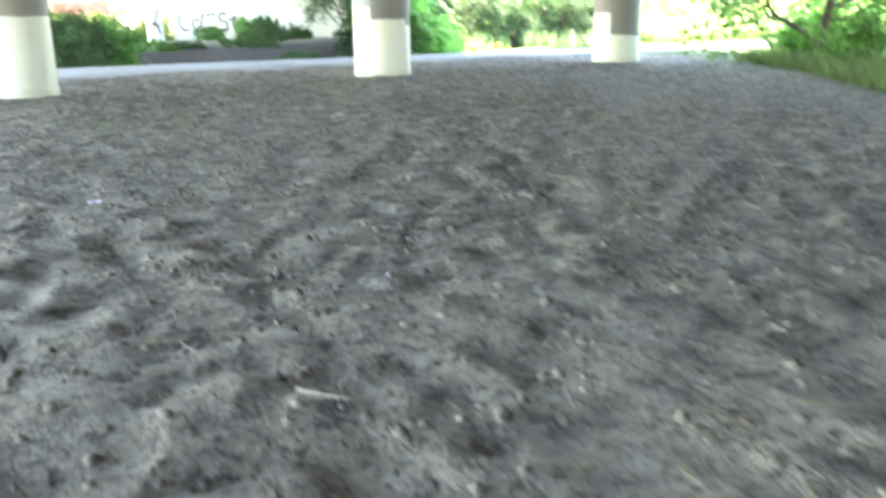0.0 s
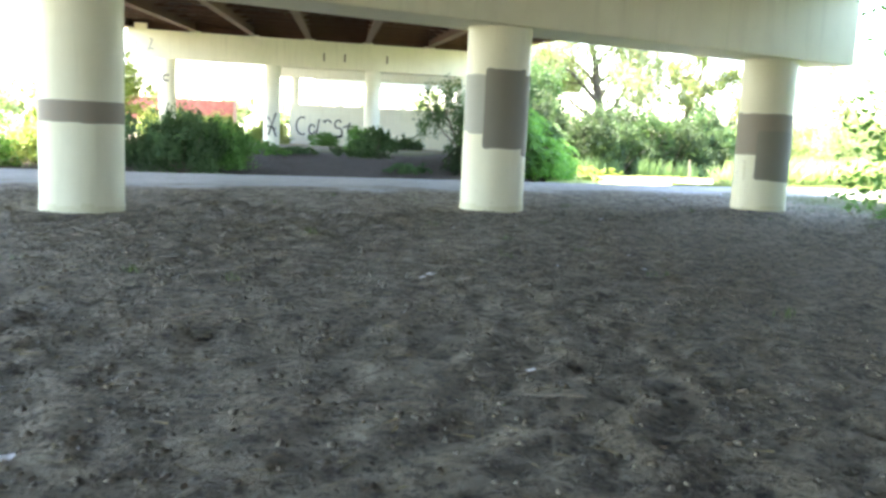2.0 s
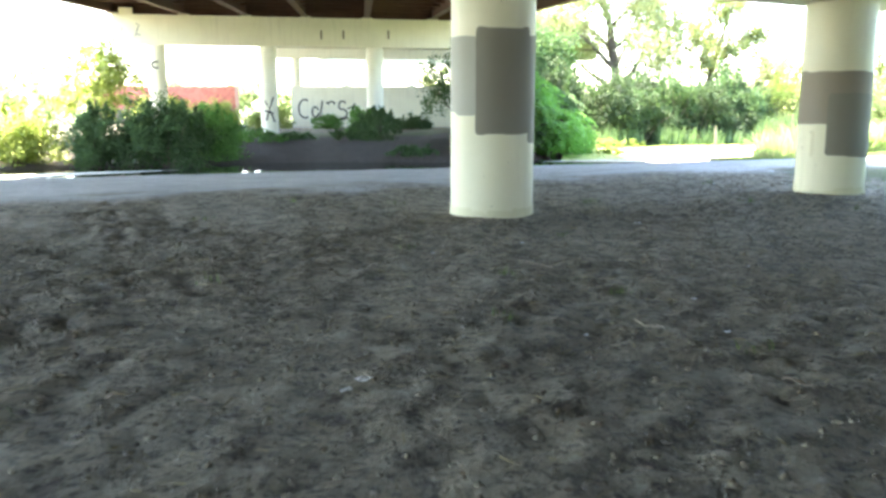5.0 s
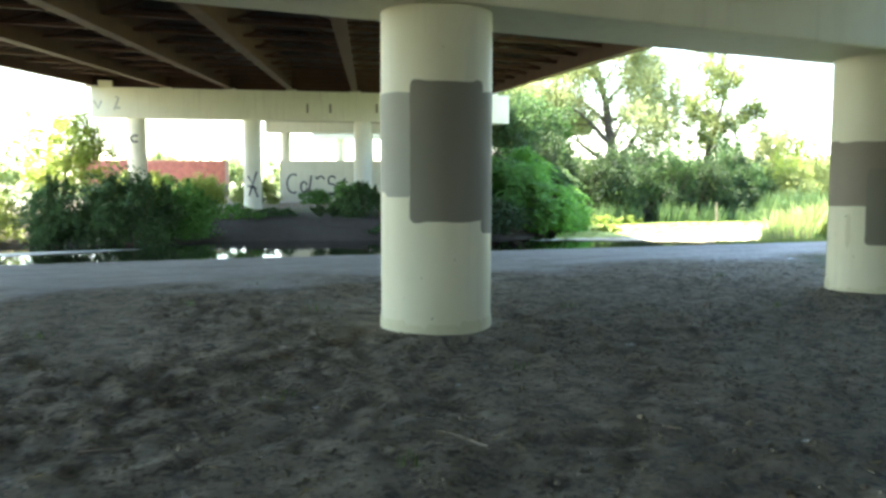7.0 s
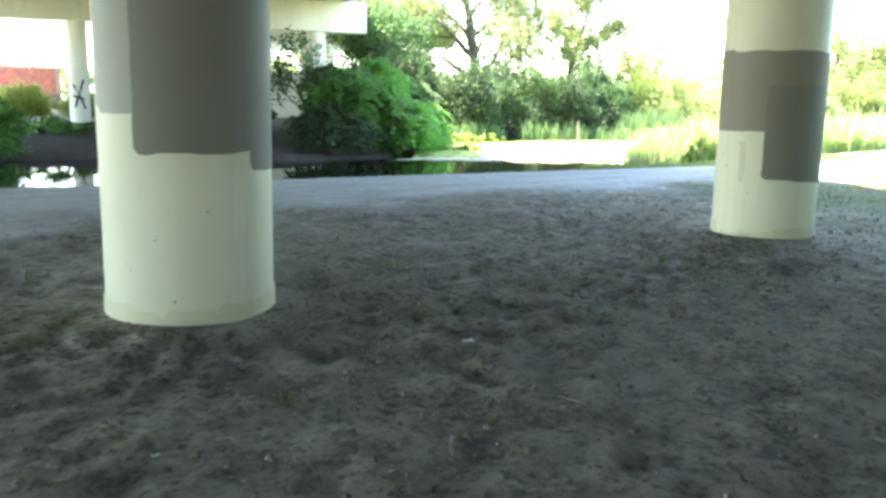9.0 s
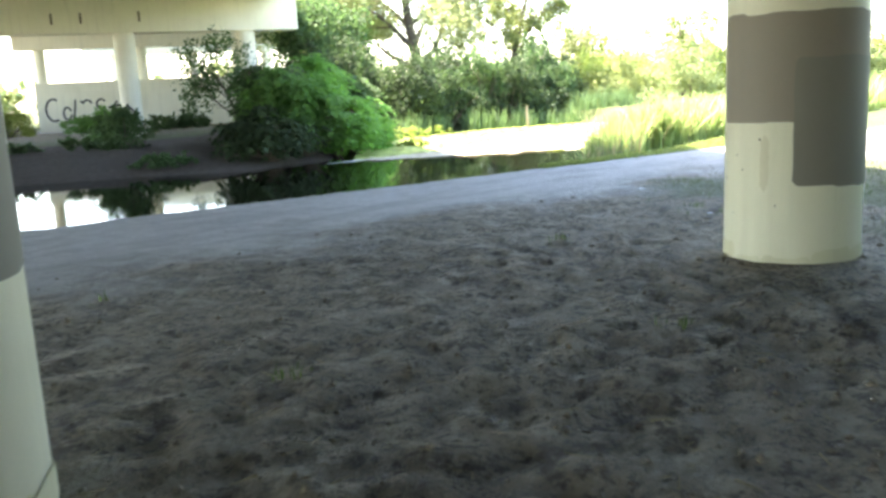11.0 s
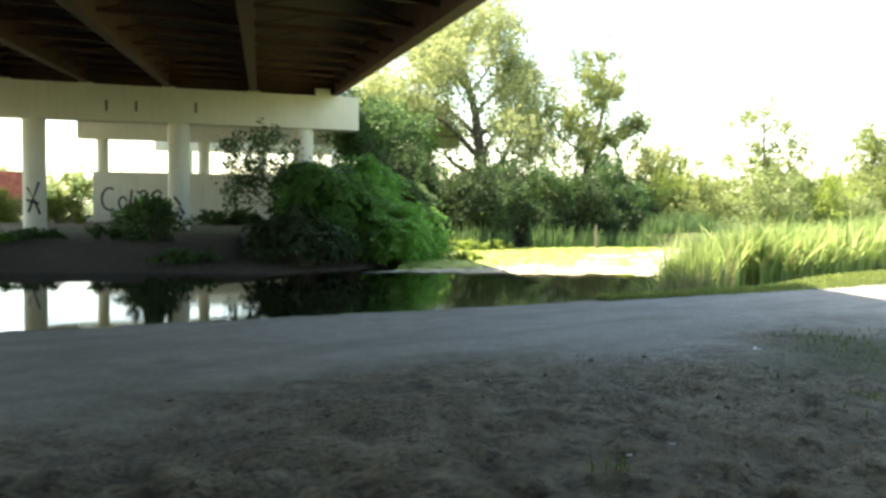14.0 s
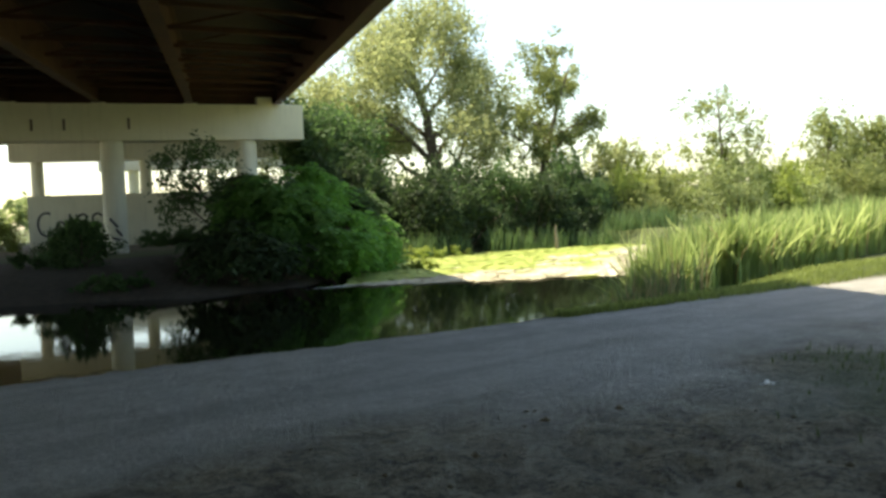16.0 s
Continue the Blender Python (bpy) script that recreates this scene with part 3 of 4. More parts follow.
def add_girder(p, q):
    d = (q - p) / np.linalg.norm((q - p)[:2])
    p, q = p - d * 0.6, q + d * 0.6
    g = local(deck, part_np("girder", *sweep_box(p + (0, 0, 0.06), q + (0, 0, 0.06), 0.05, G_H), STEEL, deck, "brown painted steel I-girder"))
    for lift, w, h in ((0.0, 0.42, 0.058), (0.062 + G_H, 0.40, 0.046)):
        flange = part_np("flange", *sweep_box(p + (0, 0, lift), q + (0, 0, lift), w, h), STEEL, g)
        flange.matrix_parent_inverse = Matrix.Identity(4)
    return g


for p, q in girder_lines:
    add_girder(p, q)
N_FRAME = 13
for a, b in zip(girder_lines[:-1], girder_lines[1:]):
    for k in range(N_FRAME + 1):
        t = k / N_FRAME
        p, q = a[0] + (a[1] - a[0]) * t, b[0] + (b[1] - b[0]) * t
        g = joined([sweep_box(p + (0, 0, 0.5), q + (0, 0, 0.5), 0.16, 0.12), sweep_box(p + (0, 0, 1.2), q + (0, 0, 1.2), 0.16, 0.1),
                    sweep_box(p + (0, 0, 0.5), (p + q) / 2 + (0, 0, 1.2), 0.1, 0.08), sweep_box(q + (0, 0, 0.5), (p + q) / 2 + (0, 0, 1.2), 0.1, 0.08)])
        local(deck, part_np("cross_frame", *g, STEEL, deck))


for end, dz in ((0, -0.3), (1, 0.3)):
    for a, b in zip(girder_lines[:-1], girder_lines[1:]):
        p, q = a[end], b[end]
        d = (a[1] - a[0]) / np.linalg.norm((a[1] - a[0])[:2]) * dz
        g = sweep_box(p + d - (0, 0, 0.1), q + d - (0, 0, 0.1), 0.25, 1.55)
        local(deck, part_np("end_diaphragm", *g, STEEL, deck))


def slab_piece(name, corners, z_top, thick, mat):
    v = [(x, y, z - thick) for (x, y), z in zip(corners, z_top)] + [(x, y, z) for (x, y), z in zip(corners, z_top)]
    f = [(3, 2, 1, 0), (4, 5, 6, 7), (0, 1, 5, 4), (1, 2, 6, 5), (2, 3, 7, 6), (3, 0, 4, 7)]
    return local(deck, part_np(name, v, f, mat, deck))


g0, g1 = girder_lines[0], girder_lines[-1]
SL = 0.35 + G_H + 0.06 + 0.05
c0, c1, c2, c3 = (g0[0][0] - 0.9, 0.0), (g1[0][0] + 0.9, 0.0), (g1[1][0] + 0.9, g1[1][1]), (g0[1][0] - 0.9, g0[1][1])
slab_piece("deck_slab", (c0, c1, c2, c3), (Z_NEAR + SL, Z_NEAR + SL, Z_FAR + SL, Z_FAR + SL), 0.3, SHADED_SOFFIT)
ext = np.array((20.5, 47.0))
slab_piece("deck_slab", (c3, c2, tuple(np.array(c2) + ext), tuple(np.array(c3) + ext)), (Z_FAR + SL,) * 2 + (Z_FAR + SL + 0.6,) * 2, 0.5, SHADED_SOFFIT)
# unseen span added behind the start; its edges are set to shape the light
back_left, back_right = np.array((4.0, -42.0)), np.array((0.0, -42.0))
slab_piece("deck_slab", (tuple(np.array(c0) + back_left), tuple(np.array(c1) + back_right), c1, c0), (Z_NEAR + SL,) * 4, 0.3, SHADED_SOFFIT)
for a, b, za, zb in ((c1, c2, Z_NEAR, Z_FAR), (c0, c3, Z_NEAR, Z_FAR), (c1, tuple(np.array(c1) + back_right), Z_NEAR, Z_NEAR), (c0, tuple(np.array(c0) + back_left), Z_NEAR, Z_NEAR)):
    v, f = sweep_box((a[0], a[1], za + SL), (b[0], b[1], zb + SL), 0.4, 0.95)
    local(deck, part_np("parapet", v, f, SLAB, deck))
for k in range(7):
    run = back_left + (back_right - back_left) * k / 6
    p, q = np.array((NEAR_X[k] + run[0], run[1], Z_NEAR)), np.array((NEAR_X[k], -0.1, Z_NEAR))
    add_girder(p, q)


# unseen walls added behind the starting point to hold off light from back and right
block_walls = part_np("light_blocking_wall", *joined([sweep_box((-17, -18.6, -0.5), (16, -18.6, -0.5), 1.0, 5.4), sweep_box((-17, -19.0, 4.9), (16, -19.0, 4.9), 0.4, 1.9), sweep_box((15.6, -18.1, -0.5), (13.6, -6.8, -0.5), 0.6, 5.2)]), SLAB)
tagged(block_walls, "plain unseen walls added to block light behind the start", "wall", kind="structure")


# ---- plants ----
def limb(p, d, length, r0, r1, bend, q, n=6):
    pts, p, d = [np.array(p, float)], np.array(p, float), np.array(d, float)
    for i in range(n):
        d = d + np.array([q.gauss(0, bend), q.gauss(0, bend), q.gauss(0, bend * 0.5)])
        d = d / np.linalg.norm(d)
        p = p + d * length / n
        pts.append(p)
    return pts, list(np.linspace(r0, r1, n + 1))


def tree(name, x, y, h, spread, leaf, bark, label, seed, n_leaf=9000, leaf_size=0.35, trunk_r=0.3, fork=0.25, clump=1.1, droop=0.3, group="", z=None, lean=(0, 0), limbs=7, low=0.3):
    """A tapered trunk with limbs and twigs, and a crown of loose leaf clumps hung about the twig ends."""
    q, r = random.Random(seed), np.random.default_rng(seed)
    z = float(height(x, y)) if z is None else z
    t = thing(name, (x, y, z), label, "tree", group)
    pieces, tips = [], []
    pts, rad = limb((0, 0, -0.3), (lean[0], lean[1], 1), h * 0.85, trunk_r, trunk_r * 0.18, 0.09, q, 9)
    pieces.append(tube(pts, rad, 9))
    tips.append(pts[-1])
    for k in range(limbs):
        f = fork + (0.95 - fork) * (k + q.random() * 0.6) / limbs
        i = min(int(f * 9), 8)
        b = pts[i]
        a = k * 2.4 + q.uniform(-0.4, 0.4)
        up = 0.55 + 0.6 * f
        length = spread * (1.1 - 0.55 * f) * q.uniform(0.8, 1.15)
        lp, lr = limb(b, (math.cos(a), math.sin(a), up), length, rad[i] * 0.6, 0.03, 0.16, q, 6)
        pieces.append(tube(lp, lr, 6))
        tips += [lp[-1], lp[-2]]
        for j in range(4):
            c = lp[2 + j]
            a2 = a + q.uniform(-1.5, 1.5)
            sp, sr = limb(c, (math.cos(a2), math.sin(a2), q.uniform(-0.1, 0.8)), length * q.uniform(0.3, 0.55), lr[2 + j] * 0.55, 0.015, 0.2, q, 4)
            pieces.append(tube(sp, sr, 5))
            tips += [sp[-1], sp[2]]
    wood = part_np("trunk", *joined(pieces), bark, t, "", True)
    tips = np.array(tips)
    tips = tips[tips[:, 2] > h * low]
    per = r.dirichlet(np.full(len(tips), 1.5)) * n_leaf
    cs = []
    for c, m in zip(tips, per):
        m = max(6, int(m))
        sub = max(2, m // 45)
        centres = c + r.normal(size=(sub, 3)) * clump * np.array((1, 1, 0.75))
        k = r.integers(0, sub, m)
        off = r.normal(size=(m, 3)) * clump * 0.36
        off[:, 2] -= np.abs(r.normal(size=m)) * droop * clump
        cs.append(centres[k] + off)
    cs = np.concatenate(cs)
    cs = cs[cs[:, 2] > 0.2]
    part_np("crown", *leaves(cs, leaf_size, droop, 0.5, r), leaf, t)
    return t


def bush(name, x, y, w, d, h, leaf, label, seed, n_leaf=4000, leaf_size=0.2, z=None, group="", lumps=14, stems=9, droop=0.25, category="bush"):
    """A many-stemmed shrub: stems from one root and uneven lumps of leaves."""
    q, r = random.Random(seed), np.random.default_rng(seed)
    z = float(height(x, y)) if z is None else z
    t = thing(name, (x, y, z), label, category, group)
    pieces = []
    for k in range(stems):
        a = k * 2.4
        lp, lr = limb((0, 0, -0.2), (math.cos(a) * 0.5 * w / h, math.sin(a) * 0.5 * d / h, 1), h * q.uniform(0.6, 0.9), 0.05, 0.012, 0.15, q, 5)
        pieces.append(tube(lp, lr, 5))
    part_np("branchwork", *joined(pieces), BARK, t, "", True)
    cs = []
    for k in range(lumps):
        a, e, f = q.uniform(0, 6.28), q.uniform(0.02, 1.0), math.sqrt(q.random())
        top = math.sqrt(max(0.0, 1 - f * f * 0.8))
        c = np.array((math.cos(a) * f * w / 2, math.sin(a) * f * d / 2, h * (0.12 + 0.75 * top * e)))
        m = n_leaf // lumps
        rad = q.uniform(0.16, 0.28) * min(w, d, h * 1.4)
        sub = c + r.normal(size=(max(3, m // 40), 3)) * rad * 0.6
        cs.append(sub[r.integers(0, len(sub), m)] + r.normal(size=(m, 3)) * rad * np.array((0.34, 0.34, 0.26)))
    for k in range(lumps // 2):
        a, f = q.uniform(0, 6.28), math.sqrt(q.random()) * 0.8
        base = np.array((math.cos(a) * f * w / 2, math.sin(a) * f * d / 2, h * (0.55 + 0.3 * (1 - f))))
        m = max(8, n_leaf // 90)
        rise = r.uniform(0, 1, m)
        lean = np.array((q.gauss(0, 0.25), q.gauss(0, 0.25), 1.0))
        cs.append(base + rise[:, None] * lean * h * q.uniform(0.2, 0.38) + r.normal(size=(m, 3)) * 0.05 * h * (1.1 - rise)[:, None])
    cs = np.concatenate(cs)
    cs = cs[cs[:, 2] > 0.0]
    part_np("foliage", *leaves(cs, leaf_size, droop, 0.55, r), leaf, t)
    return t


def drape_bush(name, x, y, w, d, h, leaf, label, seed, n_spray=90, leaf_size=0.24, group="", z=None):
    """A mound of creepers: arching sprays with leaves in pairs along them, hung in tiers over a stemmed core."""
    q, r = random.Random(seed), np.random.default_rng(seed)
    z = float(height(x, y)) if z is None else z
    t = thing(name, (x, y, z), label, "bush", group)
    wood, lv = [], []
    heads = [(q.uniform(-0.5, 0.5) * w, q.uniform(-0.5, 0.5) * d, q.uniform(0.45, 1.0)) for _ in range(9)]
    for k in range(n_spray):
        hx, hy, hz = heads[k % len(heads)]
        fall_off = 1 - 0.55 * ((hx / w) ** 2 + (hy / d) ** 2) * 4 * 0.5
        top = h * hz * fall_off * q.uniform(0.35, 1.0)
        a = q.uniform(0, 6.28)
        bx, by = hx * 0.75 + q.gauss(0, 0.2), hy * 0.75 + q.gauss(0, 0.2)
        out, fall = q.uniform(0.5, 1.5), q.uniform(0.15, 0.9)
        u = np.linspace(0, 1, 9)
        pts = np.stack([bx + math.cos(a) * out * u, by + math.sin(a) * out * u, top + 0.3 * np.sin(u * 2.0) - fall * u * u], 1)
        if k % 3 == 0:
            wood.append(tube([(bx * 0.3, by * 0.3, -0.2), (bx * 0.7, by * 0.7, max(0.1, top * 0.5))] + list(pts[:4]), (0.04, 0.03, 0.02, 0.015, 0.012, 0.008), 5))
        m = q.randint(22, 34)
        uu = np.sort(r.uniform(0.05, 7.95, m))
        i = uu.astype(int)
        c = pts[i] + (pts[i + 1] - pts[i]) * (uu - i)[:, None]
        ax = (pts[i + 1] - pts[i])
        ax /= np.linalg.norm(ax, axis=1)[:, None]
        sd = np.stack([-ax[:, 1], ax[:, 0], np.zeros(m)], 1)
        sd /= np.linalg.norm(sd, axis=1)[:, None] + 1e-6
        sign = np.where(np.arange(m) % 2 == 0, 1.0, -1.0)[:, None]
        dv = sd * sign + ax * 0.45 + np.array((0, 0, -0.3)) + r.normal(0, 0.22, (m, 3))
        dv /= np.linalg.norm(dv, axis=1)[:, None]
        wv = np.cross(dv, np.array((0, 0, 1.0)) + r.normal(0, 0.3, (m, 3)))
        wv /= np.linalg.norm(wv, axis=1)[:, None] + 1e-6
        L = (leaf_size * r.uniform(0.7, 1.3, m))[:, None]
        lv.append(np.stack([c, c + dv * L * 0.45 + wv * L * 0.24, c + dv * L, c + dv * L * 0.45 - wv * L * 0.24], 1).reshape(-1, 3))
    part_np("branchwork", *joined(wood), BARK, t, "", True)
    v = np.concatenate(lv)
    v[:, 2] = np.maximum(v[:, 2], 0.02)
    part_np("foliage", v, np.arange(len(v)).reshape(-1, 4), leaf, t)
    return t


def blades(name, xs, ys, h, width, mat, label, category, lean=0.25, seg=3, z=None, seed=3, hvar=0.35, parent=None):
    """Upright tapering blades that bend over, one object for all."""
    r = np.random.default_rng(seed)
    n = len(xs)
    z0 = height(xs, ys) if z is None else np.maximum(height(xs, ys), z)
    a = r.uniform(0, 2 * math.pi, n)
    H = h * r.uniform(1 - hvar, 1 + hvar, n)
    L = H * np.abs(r.normal(0, lean, n))
    side = np.stack([-np.sin(a), np.cos(a)], 1)
    rows = []
    for j in range(seg + 1):
        t = j / seg
        cx, cy, cz = xs + np.cos(a) * L * t * t, ys + np.sin(a) * L * t * t, z0 + H * (t - 0.12 * t * t * (L / H)) - 0.03 * (t == 0)
        w = width * (1 - t ** 1.6) * 0.5 + 0.001
        rows.append(np.stack([cx - side[:, 0] * w, cy - side[:, 1] * w, cz], 1))
        rows.append(np.stack([cx + side[:, 0] * w, cy + side[:, 1] * w, cz], 1))
    v = np.stack(rows, 1).reshape(-1, 3)
    base = np.arange(n)[:, None] * (2 * (seg + 1))
    f = np.concatenate([base + np.array([2 * j, 2 * j + 1, 2 * j + 3, 2 * j + 2]) for j in range(seg)])
    ob = part_np(name, v, f, mat, parent)
    return tagged(ob, label, category, kind="stuff")


# trees beyond the pond
tree("willow_tree", 45.6, 54.5, 20.0, 9.0, WILLOW, BARK, "tall willow with pale hanging foliage by the pond", 11, 44000, 0.30, 0.62, 0.18, 1.05, 0.7, "pond trees", limbs=14, low=0.34, lean=(0.04, -0.03))
tree("willow_tree", 39.5, 57.5, 14.5, 6.0, WILLOW, BARK, "yellowish willow leaning beside the taller one", 12, 17000, 0.30, 0.42, 0.2, 1.0, 0.6, "pond trees", limbs=9, low=0.42, lean=(-0.08, 0))
tree("slender_tree", 51.6, 49.8, 15.5, 5.8, OLIVE, BARK, "slender open tree with forked trunk by the pond", 19, 12500, 0.29, 0.36, 0.18, 0.62, 0.45, "pond trees", limbs=10, low=0.36)
tree("round_tree", 58.6, 48.0, 8.2, 3.2, WILLOW, BARK, "small round pale green tree by the pond", 14, 5000, 0.33, 0.2, 0.2, 0.75, 0.3, "pond trees", limbs=7, low=0.3)
tree("sparse_tree", 70.5, 45.5, 14.0, 5.0, OLIVE, PALE_BARK, "sparse half-bare tree above the reeds", 15, 2600, 0.36, 0.24, 0.2, 0.7, 0.3, "pond trees", limbs=10, low=0.3)
tree("tall_tree", 88.5, 45.0, 11.0, 4.4, OLIVE, BARK, "pale distant tree behind yellow shrubs", 16, 3600, 0.45, 0.3, 0.3, 0.9, 0.3, "pond trees", limbs=8, low=0.3)
tree("tall_tree", 94.5, 43.5, 11.0, 4.4, OLIVE, BARK, "pale distant tree behind yellow shrubs", 17, 3600, 0.45, 0.3, 0.3, 0.9, 0.3, "pond trees", limbs=8, low=0.3)
q = random.Random(5)
for k in range(17):
    x = 29 + k * 1.75 + q.uniform(-0.6, 0.6)
    hh = q.uniform(4.2, 5.6) - 0.03 * max(0, x - 50)
    hh -= 1.3 * (k > 11)
    leaf, lab = ((OLIVE, YELLOW)[k % 2], "pale yellow-green shrub on the pond bank") if k > 12 else ((SHADE_LEAF, DEEP, SHADE_LEAF)[k % 3], "dense shaded green shrub on the pond bank")
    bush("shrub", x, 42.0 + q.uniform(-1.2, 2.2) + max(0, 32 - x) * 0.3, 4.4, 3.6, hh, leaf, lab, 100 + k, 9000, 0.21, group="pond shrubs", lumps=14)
for k in range(20):
    x = 60 + k * 3.4 + q.uniform(-1, 1)
    hh = q.uniform(3.0, 4.8) + 0.7 * (k < 5)
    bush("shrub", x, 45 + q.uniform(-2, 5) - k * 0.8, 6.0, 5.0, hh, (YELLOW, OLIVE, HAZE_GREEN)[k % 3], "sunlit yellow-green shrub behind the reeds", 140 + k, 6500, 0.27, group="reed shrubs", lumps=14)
drape_bush("ivy_column", 70.3, 45.0, 2.6, 2.4, 7.0, YELLOW, "pale creeper climbing a sparse tree", 61, 260, 0.4, "reed shrubs")
for k, x in enumerate((84.0, 91.0, 98.5)):
    bush("shrub", x, 41.5 - k, 7.0, 5.0, 6.2, OLIVE, "olive shrub below the distant trees", 180 + k, 6000, 0.3, group="reed shrubs", lumps=16)
for k in range(8):
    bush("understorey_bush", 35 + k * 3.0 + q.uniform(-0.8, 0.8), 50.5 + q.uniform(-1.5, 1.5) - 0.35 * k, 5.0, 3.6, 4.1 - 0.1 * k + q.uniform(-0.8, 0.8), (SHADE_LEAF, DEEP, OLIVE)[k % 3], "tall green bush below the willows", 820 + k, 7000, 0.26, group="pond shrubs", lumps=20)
# far belt of trees that closes the view
for k in range(30):
    a = -0.35 + k * 0.085
    R_ = 150 + q.uniform(-12, 25)
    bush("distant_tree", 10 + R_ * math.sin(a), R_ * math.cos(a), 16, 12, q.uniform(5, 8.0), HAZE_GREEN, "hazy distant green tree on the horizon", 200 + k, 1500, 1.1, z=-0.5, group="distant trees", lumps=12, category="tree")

# overgrown bank on the far side
for k, (x, y, w, d, h, mat, lab) in enumerate((
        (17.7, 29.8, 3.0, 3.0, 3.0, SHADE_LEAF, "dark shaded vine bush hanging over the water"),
        (19.2, 30.6, 4.0, 3.4, 4.4, GREEN, "tall dark vine thicket at the water's edge"),
        (21.2, 30.8, 4.6, 3.6, 4.3, VINE, "bright vine-covered bush drooping to the water"),
        (23.2, 31.6, 4.8, 3.6, 3.2, VINE, "bright vine-covered bush drooping to the water"),
        (21.0, 35.0, 4.8, 4.0, 4.6, DEEP, "tall overgrown thicket on the far bank"),
        (23.8, 36.5, 5.0, 4.0, 4.9, VINE, "tall overgrown thicket beside the pier"),
        (27.0, 39.8, 5.0, 4.0, 5.2, DEEP, "tall overgrown thicket beside the pier"),
        (25.2, 34.0, 4.4, 3.5, 3.3, VINE, "bright vine-covered bush drooping to the water"),
        (27.6, 37.3, 4.0, 3.0, 3.0, GREEN, "bright vine-covered bush drooping to the water"),
        (16.0, 45.0, 1.7, 1.6, 1.9, GREEN, "small green bush by a pier column"),
        (19.8, 62.5, 2.4, 1.8, 1.2, GREEN, "low green bush before the wall"),
        (25.0, 57.0, 5.0, 2.6, 1.1, DEEP, "dark bush before the painted wall"),
        (31.0, 54.5, 5.0, 3.0, 1.8, DEEP, "dark bush before the painted wall"),
        (1.0, 32.0, 4.2, 3.0, 3.3, DEEP, "dense dark bush on the far bank"),
        (-2.2, 32.6, 2.4, 2.4, 2.9, DEEP, "leafy bush on the far bank"),
        (3.4, 33.6, 3.2, 2.8, 2.5, GREEN, "dense bush with a pale top on the far bank"),
        (7.0, 38.5, 3.0, 2.4, 0.7, GREEN, "dense green bush on the far bank"),
        (-5.4, 34.2, 3.4, 2.8, 2.7, YELLOW, "leafy half-sunlit bush on the far bank"),
        (-8.8, 33.8, 3.8, 2.8, 3.3, GREEN, "leafy half-sunlit bush on the far bank"),
        (-12.6, 34.6, 4.2, 2.8, 2.9, YELLOW, "sunlit yellow-green bush on the far bank"),
        (9.6, 39.5, 2.6, 2.0, 0.45, DEEP, "low weeds on the shaded bank"),
        (12.6, 38.5, 2.8, 2.0, 0.5, DEEP, "low weeds on the shaded bank"),
        (13.4, 31.2, 2.6, 2.2, 0.5, DEEP, "low weeds on the shaded bank"),
        (13.7, 36.5, 2.3, 2.0, 1.9, DEEP, "dark leafy bush on the shaded bank below a pier column"),
        (5.5, 62.0, 5.0, 3.0, 2.6, YELLOW, "sunlit yellow-green bush behind the pier"),
        (10.5, 66.0, 4.5, 3.0, 2.2, YELLOW, "sunlit yellow-green bush behind the pier"),
        (15.0, 64.0, 3.5, 2.6, 1.8, YELLOW, "sunlit yellow-green bush behind the pier"))):
    if "vine" in lab or "thicket" in lab:
        drape_bush("bank_bush", x, y, w, d, h, mat, lab, 300 + k, int(105 * w * h / 2), 0.25, "bank bushes")
    else:
        bush("bank_bush", x, y, w, d, h, mat, lab, 300 + k, int(2600 * w * h / 2.2), 0.16, group="bank bushes", lumps=24)
tree("bank_tree", 33.9, 50.8, 11.2, 3.9, DEEP, BARK, "leafy dark green tree beside the end of the pier", 33, 15000, 0.30, 0.25, 0.15, 0.9, 0.35, "bank trees", limbs=10, low=0.12)
tree("bank_tree", 38.0, 54.5, 10.5, 4.0, GREEN, BARK, "leafy green tree beside the end of the pier", 34, 8000, 0.32, 0.25, 0.15, 0.9, 0.35, "bank trees", limbs=9, low=0.12)
tree("bank_sapling", 20.8, 38.5, 6.4, 2.8, DEEP, BARK, "creeper-hung dark sapling leaning before the pier", 35, 3600, 0.22, 0.10, 0.2, 0.5, 0.5, "bank trees", limbs=11, low=0.22, lean=(0.06, 0))
tree("young_tree", -1.2, 47.5, 7.2, 2.8, YELLOW, PALE_BARK, "young sunlit tree with light green leaves", 31, 5000, 0.3, 0.12, 0.25, 0.6, 0.3, "bank trees", limbs=7, low=0.2)
# tree and weeds by the near bank, beside the path
tree("roadside_tree", 9.6, -3.9, 7.5, 3.0, GREEN, BARK, "leafy tree at the edge of the grass", 41, 11000, 0.17, 0.13, 0.12, 0.6, 0.3, limbs=11, low=0.1)
bush("roadside_bush", 10.6, -3.2, 2.2, 2.0, 1.1, VINE, "bright green bush under a leafy tree", 42, 3500, 0.13)
bush("roadside_bush", 9.0, -5.6, 2.4, 2.0, 1.2, GREEN, "green bush under a leafy tree", 43, 3500, 0.13)
bush("roadside_bush", 14.5, -1.5, 3.0, 2.6, 2.2, GREEN, "green bush beyond the mown grass", 44, 3500, 0.17)

# reeds
r = np.random.default_rng(21)
REED_X, REED_Y, REED_D = (16.5, 20, 24, 33, 48), (10.6, 10.6, 10.8, 11.5, 14), (0.8, 2.5, 5.0, 8.5, 15)


